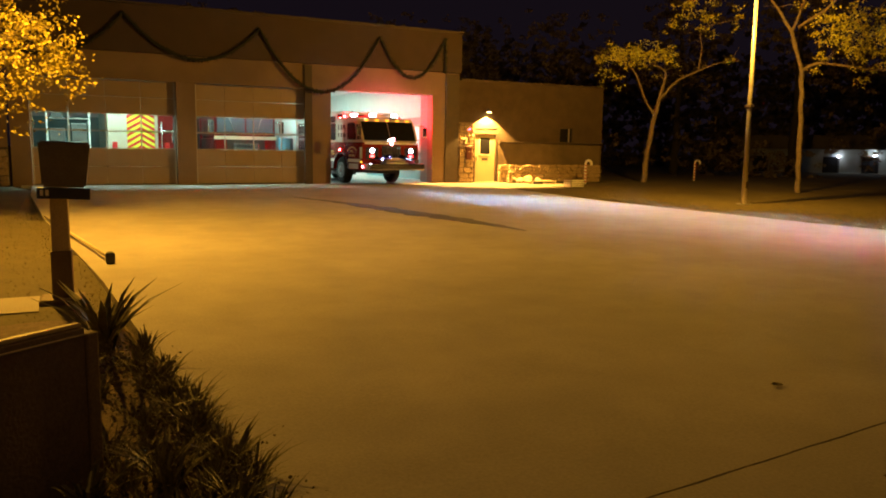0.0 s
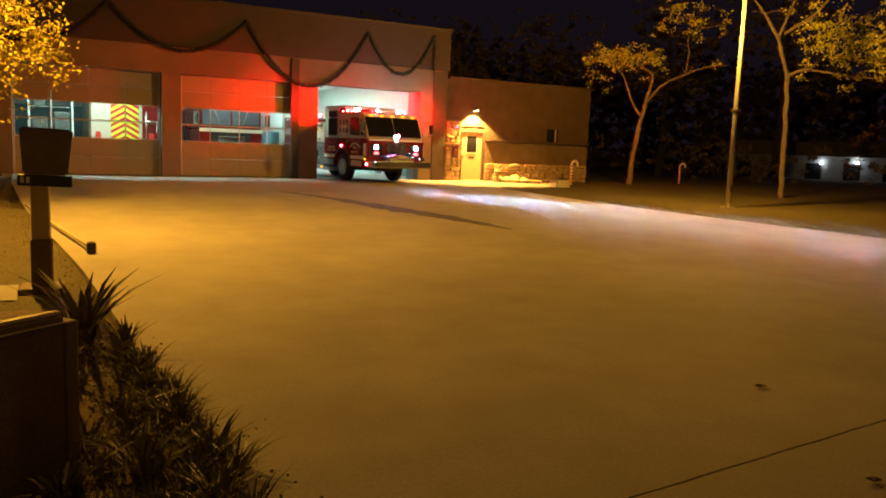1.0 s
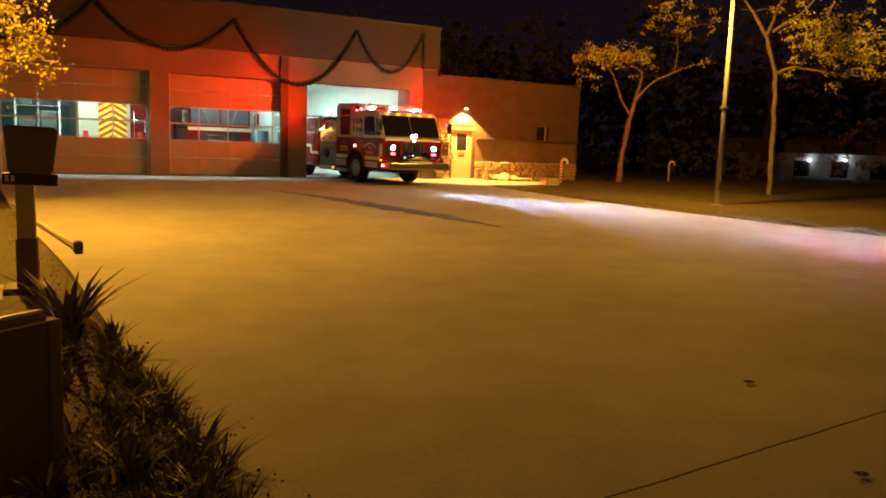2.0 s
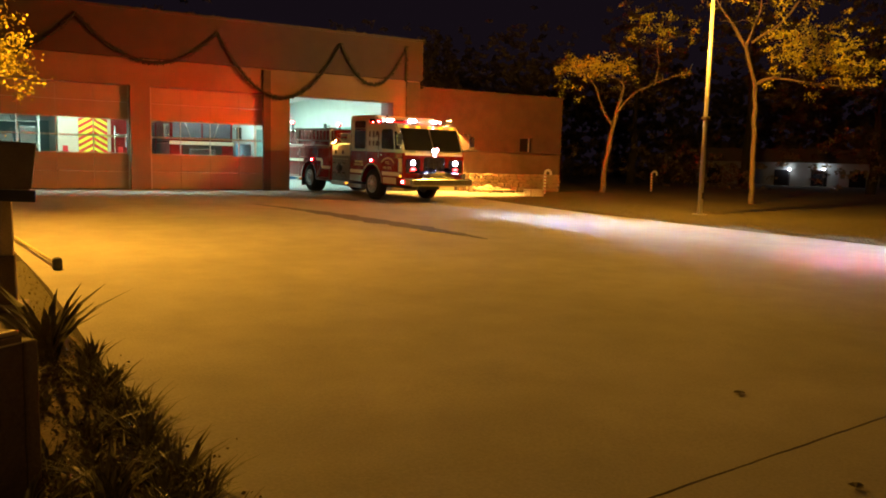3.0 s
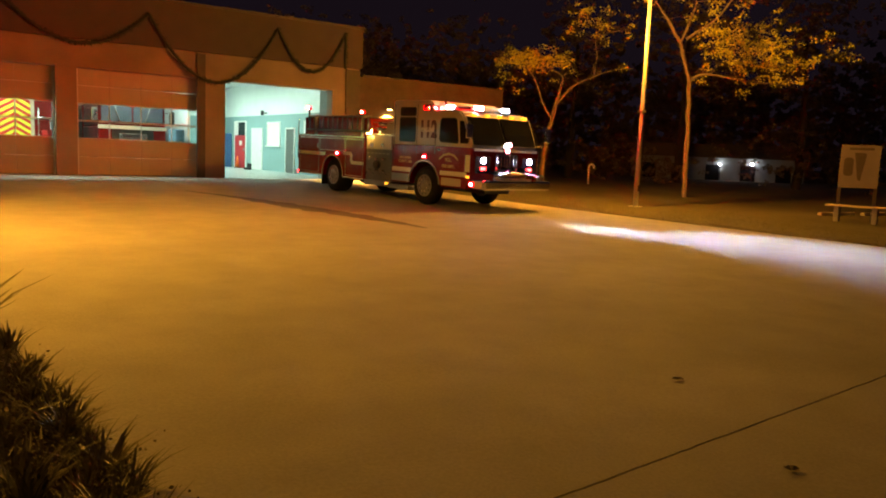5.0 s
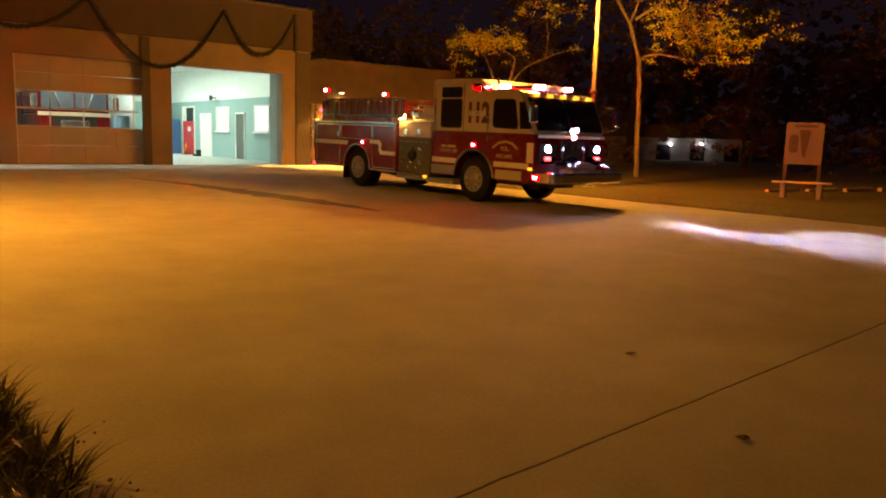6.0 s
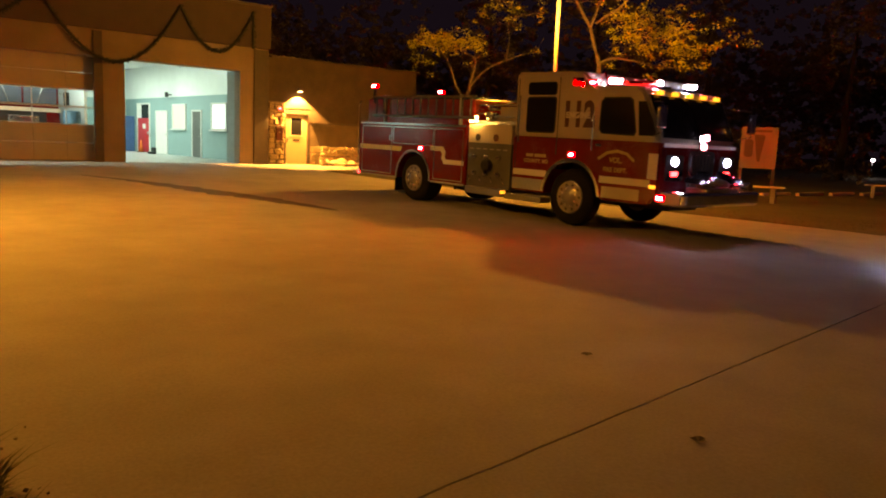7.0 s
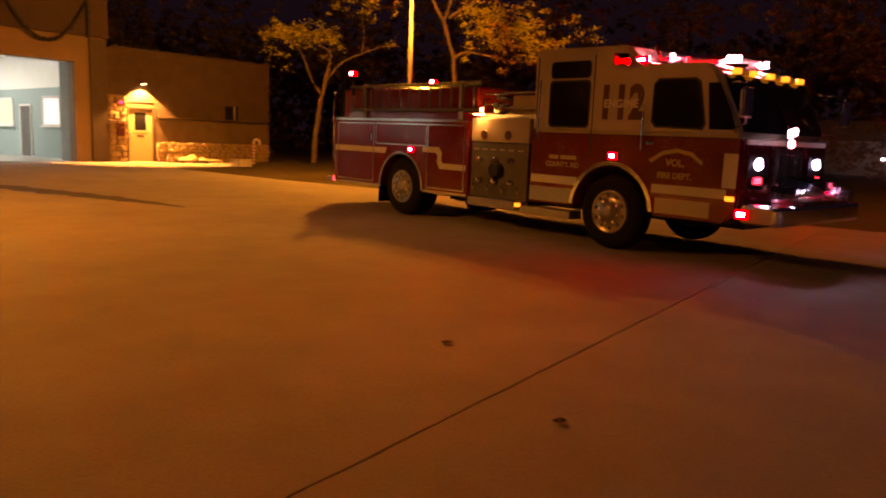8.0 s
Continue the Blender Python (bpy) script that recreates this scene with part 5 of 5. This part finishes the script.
part("windscreen", prism([(6.605, 1.7), (6.63, 1.7), (6.505, 2.0), (6.3, 2.42), (6.275, 2.42), (6.47, 2.0)], -1.13, -0.02, "y"), TINT, cab_up)
part("windscreen", prism([(6.605, 1.7), (6.63, 1.7), (6.505, 2.0), (6.3, 2.42), (6.275, 2.42), (6.47, 2.0)], 0.02, 1.13, "y"), TINT, cab_up)
for s in (-1, 1):
    y = s * (CW + 0.002)
    for prof in (rounded(3.56, 4.28, 1.72, 2.36, 0.07), rounded(3.57, 4.27, 2.42, 2.65, 0.06), [(5.42, 1.75), (6.08, 1.73), (6.12, 1.8), (6.02, 2.3), (5.95, 2.35), (5.44, 2.35), (5.37, 2.28), (5.36, 1.82)]):
        side_panel(prof, y, TINT, "window", cab_up)
        cx, cz = sum(p[0] for p in prof) / len(prof), sum(p[1] for p in prof) / len(prof)
        outer = [(cx + (a - cx) * 1.07, cz + (b - cz) * 1.08) for a, b in prof]
        side_panel(outer, s * (CW - 0.002), BLACK, "window_seal", cab_up, 0.005)
    side_panel([(6.2, 1.72), (6.56, 1.72), (6.47, 1.96), (6.3, 2.3), (6.14, 2.3)], y, TINT, "quarter_window", cab_up)
    side_panel([(3.26, 0.86), (4.15, 0.86), (4.15, 0.98), (3.26, 0.98)], y, STRIPE, "stripe", cab_low)
    side_panel([(5.43, 0.86), (6.5, 0.86), (6.5, 0.98), (5.43, 0.98)], y, STRIPE, "stripe", cab_low)
    side_panel([(3.24, 0.58), (4.1, 0.58), (4.1, 0.8), (3.24, 0.8)], y, PLATE, "kick_panel", cab_low)
    side_panel([(5.5, 0.6), (6.3, 0.6), (6.3, 0.8), (5.5, 0.8)], y, CREAM_PAINT, "kick_panel", cab_low)
    side_panel(arch(WB, 0.72, 0.6) + arch(WB, 0.66, 0.6)[::-1], y, CHROME, "wheel_trim", cab_low, 0.025)
    for x in (4.36, 3.3):
        part("door_seam", boxes([(x - 0.008, x + 0.008, y - 0.004, y + 0.004, 0.62 if x < 4 else 1.3, 2.74 if x < 4.5 else 2.4)]), BLACK, cab_up)
    part("grab_rail", tube([(3.4, s * 1.29, 1.5), (3.4, s * 1.3, 1.7), (3.4, s * 1.3, 2.3), (3.4, s * 1.29, 2.4)], 0.014), CHROME, cab_up)
    part("grab_rail", tube([(5.25, s * 1.29, 1.42), (5.25, s * 1.3, 1.5), (5.25, s * 1.3, 1.98), (5.25, s * 1.29, 2.05)], 0.014), CHROME, cab_up)
    part("door_handle", boxes([(5.3, 5.42, y - 0.02, y + 0.02, 1.5, 1.55)], 0.008), CHROME, cab_low)
    part("gold_arc", prism([(5.36, 1.3), (5.55, 1.42), (5.78, 1.46), (6.0, 1.42), (6.16, 1.3), (6.14, 1.26), (5.98, 1.37), (5.78, 1.41), (5.57, 1.37), (5.39, 1.26)], y - 0.004 if s < 0 else y, y if s < 0 else y + 0.004), GOLD, cab_low)
    for x0, x1, z0 in ((3.6, 3.78, 1.23), (3.82, 4.12, 1.23)):
        part("writing_bar", boxes([(x0, x1, min(y, y + s * 0.004), max(y, y + s * 0.004), z0, z0 + 0.06)]), GOLD, cab_low)
    # mirror
    part("mirror_arm", tube([(6.45, s * 1.22, 2.3), (6.75, s * 1.42, 2.28), (6.78, s * 1.45, 1.8), (6.5, s * 1.24, 1.72)], 0.016), CHROME, cab_up)
    part("mirror", boxes([(6.72, 6.82, min(s * 1.36, s * 1.54), max(s * 1.36, s * 1.54), 1.85, 2.22)], 0.03), CHROME, cab_up)
lettering("112", 0.62, BROWN_LETTER, cab_up, pose(4.84, -CW - 0.004, 2.04, 90, 0, 0) @ Matrix.Diagonal((0.8, 1, 1, 1)), bold=0.03, space=1.05)
lettering("COUNTY, MD", 0.1, GOLD, cab_low, pose(3.86, -CW - 0.004, 1.15, 90, 0, 0))
lettering("VOL.", 0.13, GOLD, cab_low, pose(5.76, -CW - 0.004, 1.27, 90, 0, 0))
lettering("FIRE DEPT.", 0.11, GOLD, cab_low, pose(5.76, -CW - 0.004, 1.1, 90, 0, 0))
lettering("ENGINE", 0.15, STRIPE, cab_up, pose(4.84, -CW - 0.01, 2.04, 90, 0, 0), bold=0.006, space=1.1)
part("roof_rail", tube([(5.1, -0.9, 2.84), (5.2, -0.9, 2.66), (6.15, -0.9, 2.64)], 0.03, 8), RED_PAINT, cab_up, "red roof rail")
part("air_unit", boxes([(5.35, 6.0, -0.42, 0.42, 2.575, 2.72)], 0.04), CREAM_PAINT, cab_up, "pale roof air unit")
for k in range(5):
    part("vent_slat", boxes([(5.42 + k * 0.11, 5.48 + k * 0.11, -0.36, 0.36, 2.722, 2.73)], 0.003), PUMP_GREY, cab_up)

# front
part("grille_surround", prism(rounded(-0.42, 0.42, 0.82, 1.5, 0.08), 6.663, 6.69, "x", 0.006), CHROME, cab_low)
gr = part("grille", boxes([(6.691, 6.695, -0.36, 0.36, 0.88, 1.44)]), BLACK, cab_low)
for k in range(7):
    part("grille_bar", boxes([(6.696, 6.715, -0.36 + k * 0.11, -0.3 + k * 0.11, 0.88, 1.44)], 0.006), CHROME, cab_low)
part("front_band", boxes([(6.664, 6.672, -1.15, 1.15, 1.55, 1.615)]), STRIPE, cab_low, "pale band below the windscreen")
for s in (-1, 1):
    part("bumper_end", boxes([(6.72, 7.1, min(s * 1.221, s * 1.232), max(s * 1.221, s * 1.232), 0.6, 0.79)], 0.004), CREAM_PAINT, engine, "white bumper end panel")
    part("corner_panel", boxes([(6.44, 6.63, min(s * 1.243, s * 1.252), max(s * 1.243, s * 1.252), 1.0, 1.43)], 0.004), STRIPE, cab_low, "pale wrap-round lamp housing")
part("bumper", boxes([(6.7, 7.2, -1.22, 1.22, 0.57, 0.82)], 0.05), CHROME, engine, "chrome front bumper")
part("bumper_tray", boxes([(6.74, 7.15, -0.5, 0.5, 0.823, 0.87)], 0.01), PLATE, engine)
part("bumper_hose", tube([(6.95, -0.45, 0.94), (6.95, 0, 0.98), (6.95, 0.45, 0.94)], 0.07, 8), CREAM_PAINT, engine)
part("air_horn", lathe([(6.75, 0.03), (7.0, 0.035), (7.2, 0.09)], "x", 14), CHROME, engine).matrix_basis = pose(0, 0.85, 0.915)
for s in (-1, 1):
    hb = part("headlamp_bezel", prism(rounded(min(s * 0.58, s * 1.12), max(s * 0.58, s * 1.12), 0.98, 1.42, 0.05), 6.663, 6.7, "x", 0.008), CHROME, cab_low)
    part("headlamp_lens", lathe([(6.702, 0.075), (6.72, 0.066), (6.73, 0.03)], "x", 16), HEAD_LENS, hb).matrix_basis = pose(0, s * 0.85, 1.31)
    part("flasher_lens", boxes([(6.702, 6.72, s * 0.85 - 0.08, s * 0.85 + 0.08, 1.06, 1.14)], 0.01), RED_DIM, hb)
    part("turn_lens", boxes([(6.5, 6.62, min(s * CW, s * 1.262), max(s * CW, s * 1.262), 0.84, 0.9)], 0.006), AMBER_LENS, cab_low)
    flasher("corner_flasher", (6.66, 6.82), s * 1.233, (0.64, 0.75), s, engine)
    flasher("fender_flasher", (4.72, 4.86), s * 1.262, (1.27, 1.37), s, cab_low)
    flasher("body_flasher", (0.24, 0.38), s * 1.255, (1.18, 1.28), s, body)
    flasher("side_flasher", (5.02, 5.2), s * 1.19, (2.585, 2.67), s, cab_up)
    # added rear-quarter wash lamp: red strip above a lip that keeps its light level
    rq = part("door_wash_lamp", boxes([(-0.02, 0.1, -0.08, 0.08, 0.0, 0.008), (-0.03, -0.02, -0.08, 0.08, 0.0, 0.075), (-0.03, 0.05, -0.08, 0.08, 0.075, 0.085), (-0.03, 0.17, -0.088, -0.081, 0.0, 0.16) if s < 0 else (-0.03, 0.17, 0.081, 0.088, 0.0, 0.16)]), HOOD, cab_up, "black hooded rear-quarter lamp added to wash the doors red")
    rq.matrix_basis = pose(4.95, s * 1.33, 2.56, 0, 0, s * 140)
    part("core", boxes([(-0.019, -0.012, -0.07, 0.07, 0.015, 0.065)]), DOOR_WASH, rq)
    part("tail_marker", boxes([(-2.3, -2.254, min(s * 1.14, s * 1.24), max(s * 1.14, s * 1.24), 0.49, 0.57)], 0.008), RED_DIM, engine)
    part("step_lamp", boxes([(2.96, 3.03, min(s * 1.2, s * 1.28), max(s * 1.2, s * 1.28), 0.43, 0.49)], 0.006), AMBER_LENS, engine)
    for x, z, st in ((-1.87, 2.6, 0.8),):
        bc = part("beacon_post", tube([(x, s * 1.08, 2.25), (x, s * 1.08, z)], 0.03), BLACK, engine)
        bh = part("beacon", boxes([(x - 0.08, x + 0.08, s * 1.08 - 0.08, s * 1.08 + 0.08, z, z + 0.03)], 0.01), BLACK, bc)
        part("lens", boxes([(x - 0.075, x + 0.075, s * 1.08 - 0.05, s * 1.08 + 0.05, z + 0.031, z + 0.12)], 0.012), RED_LENS, bh, "lit red lens")
        for dx in (-0.06, 0.012):
            part("core", boxes([(x + dx, x + dx + 0.045, s * 1.08 - 0.056, s * 1.08 + 0.056, z + 0.05, z + 0.1)], 0.004), BEACON_CORE, bh)
    # light bars over the windscreen corners, with a turning glowing board added at each end
    lb = part("light_bar", boxes([(0.0, 1.1, -0.15, 0.15, 0.0, 0.035)], 0.01), BLACK, cab_up)
    lb.matrix_basis = pose(5.3, s * 1.06, 2.56, 0, 0, -s * 39.5)
    part("light_lens", boxes([(0.305, 0.735, -0.13, 0.13, 0.038, 0.115)], 0.03), BAR_DIM, lb)
    for x0 in (0.15, 0.92):
        part("rotor_base", lathe([(0.036, 0.1), (0.05, 0.1), (0.056, 0.05)], "z", 16), CHROME, lb).matrix_basis = pose(x0, 0, 0)
        rot = part("rotor", boxes([(-0.012, 0.012, -0.12, 0.12, 0.06, 0.155)], 0.004), BLACK, lb, "turning glowing board added for the light bar's flashes")
        part("white_face", boxes([(0.013, 0.02, -0.11, 0.11, 0.068, 0.147)]), ROTOR_WHITE, rot)
        part("red_face", boxes([(-0.02, -0.013, -0.11, 0.11, 0.068, 0.147)]), ROTOR_RED, rot)
        ROTORS.append((rot, x0, -s * 39.5))
for k in range(5):
    part("marker_lens", boxes([(6.28, 6.36, -0.9 + k * 0.45 - 0.06, -0.9 + k * 0.45 + 0.06, 2.43, 2.5)], 0.01), AMBER_LENS, cab_up)
for gy, gz, gm in ((-0.07, 1.71, WHITE_FLASH), (0.07, 1.74, RED_CORE), (0.0, 1.58, RED_CORE)):
    part("grille_flasher", lathe([(6.702, 0.06), (6.72, 0.052), (6.728, 0.02)], "x", 14), gm, cab_low).matrix_basis = pose(0, gy, gz)
part("flasher_bracket", boxes([(6.665, 6.7, -0.12, 0.12, 1.5, 1.8)], 0.01), CHROME, cab_low)
# hidden snoots added: bright bulbs deep in matt black hoods that shape the beam
def beam_snoot(y, z, pitch, yaw, half, bulb, lens):
    w = 0.05
    hood = part("beam_snoot", boxes([(-0.3, 0.0, -w - 0.012, -w, -half - 0.012, half + 0.012), (-0.3, 0.0, w, w + 0.012, -half - 0.012, half + 0.012), (-0.3, 0.0, -w, w, half, half + 0.012), (-0.3, 0.0, -w, w, -half - 0.012, -half), (-0.31, -0.3, -w - 0.012, w + 0.012, -half - 0.012, half + 0.012)]), HOOD, engine, "hidden black snoot added to shape the beam on the ground")
    hood.matrix_basis = pose(7.12, y, z, 0, pitch, yaw)
    part("bulb", boxes([(-0.295, -0.28, -0.025, 0.025, -bulb, bulb)]), lens, hood)


for y in (-0.62, 0.62):
    beam_snoot(y, 0.99, 4.0, 6.0, 0.03, 0.018, BEAM_LENS)
    beam_snoot(y * 0.75, 0.99, 0.6, 7.5, 0.012, 0.01, FAR_BEAM)
    # Red snoot added for the flashers' tint at the streak's far end.
    beam_snoot(y * 0.62, 1.06, 0.8, 5.0, 0.012, 0.01, RED_BEAM)
    beam_snoot(y * 0.5, 1.05, 10.0, -9.0, 0.045, 0.02, NEAR_BEAM)

# wheels


def road_wheel(name, width):
    w = new(name)
    w.empty_display_size = 0.1
    h = width / 2
    part("tyre", lathe([(-h, 0.3), (-h, 0.44), (-h + 0.04, 0.515), (-h + 0.09, WHEEL), (h - 0.09, WHEEL), (h - 0.04, 0.515), (h, 0.44), (h, 0.3)], "y", 36), RUBBER, w)
    for s in (-1, 1):
        part("rim", lathe([(s * (h + 0.001), 0.315), (s * (h + 0.016), 0.3), (s * (h + 0.014), 0.28), (s * (h + 0.003), 0.262), (s * (h + 0.012), 0.21), (s * (h + 0.022), 0.14), (s * (h + 0.055), 0.115), (s * (h + 0.065), 0.05)], "y", 32), RIM, w)
        for k in range(10):
            a = 2 * math.pi * (k + 0.5) / 10
            q = part("hand_hole", lathe([(-0.004, 0.028), (0.006, 0.026)], "y", 10), BLACK, w)
            q.matrix_basis = pose(0.235 * math.cos(a), s * (h + 0.008), 0.235 * math.sin(a))
        for k in range(8):
            a = 2 * math.pi * k / 8
            n = part("wheel_nut", lathe([(-0.02, 0.02), (0.03, 0.02)], "y", 6), CHROME, w)
            n.matrix_basis = pose(0.165 * math.cos(a), s * (h + 0.02), 0.165 * math.sin(a))
    w.parent = engine
    return w


WHEELS = [(road_wheel("wheel", 0.32), x, y) for x, y in ((WB, -1.06), (WB, 1.06))] + [(road_wheel("wheel", 0.5), x, y) for x, y in ((0, -0.96), (0, 0.96))]

# rear axle's place and heading along the way out
DRIVE = [(0.0, 10.61, 33.81, -83.4), (0.8, 10.68, 32.75, -83.0), (1.5, 10.80, 31.55, -82.8), (2.5, 11.17, 29.68, -83.3), (3.0, 11.37, 28.56, -83.6), (3.5, 11.6, 27.25, -83.9), (4.5, 11.98, 24.40, -83.9), (5.0, 12.11, 22.50, -84.5), (5.8, 12.40, 19.40, -86.2), (6.5, 12.55, 16.45, -88.0), (7.0, 12.48, 14.15, -90.2), (7.5, 12.36, 11.90, -94.2), (8.0, 12.27, 9.7, -99.3)]

# heading of each board's white face at the beats, against the line to the camera: 180 shows its red face
BEATS = (0.0, 0.5, 1.0, 1.5, 3.0, 3.5, 4.0, 4.5, 5.0, 6.5, 7.0, 7.5, 8.0)
SWEEPS = (
    (0, 0, 0, 180, 180, 0, 0, 180, 0, 0, 180, 180, 90),
    (0, 180, 90, 0, 0, 180, 180, 0, 180, 180, 90, 90, 180),
    (90, 180, 180, 90, 180, 90, 180, 90, 180, 90, 90, 180, 90),
    (0, 90, 180, 0, 90, 0, 0, 180, 0, 90, 0, 0, 90),
)


def motions():
    """The engine's way, its wheels' roll and the turning glowing boards of its light bars."""
    rows = []
    for t, x, y, h in DRIVE:
        c, s = math.cos(radians(h)), math.sin(radians(h))
        zr, zf = ground_z(y), ground_z(y + s * WB)
        rows.append((t, pose(x, y, zr, 0, math.degrees(math.atan2(zr - zf, WB)), h)))
    walk(engine, rows)
    times = np.arange(0, 8.01, 0.1)
    T = [d[0] for d in DRIVE]
    gone = np.concatenate(([0], np.cumsum([math.hypot(b[1] - a[1], b[2] - a[2]) for a, b in zip(DRIVE, DRIVE[1:])])))
    roll = np.degrees(np.interp(times, T, gone) / WHEEL)
    for w, x, y in WHEELS:
        walk(w, [(float(t), pose(x, y, WHEEL, 0, float(r), 0)) for t, r in zip(times, roll)])
    for (rot, x0, yaw), turns in zip(ROTORS, SWEEPS):
        angle = [turns[0]]
        for a, b, t0, t1 in zip(turns, turns[1:], BEATS, BEATS[1:]):
            angle.append(angle[-1] + ((b - a) % 360 or 360) + 360 * round((t1 - t0) / 0.5 - 1))
        # Engine-relative bearings to the camera, so the faces flash into its view.
        head = np.interp(times, (0, 3.5, 5.0, 6.5, 8.0), (-28, -33, -41, -46, -59))
        heading = np.interp(times, BEATS, angle) + head - yaw
        walk(rot, [(float(t), pose(x0, 0, 0, 0, 0, float(a))) for t, a in zip(times, heading)])


motions()
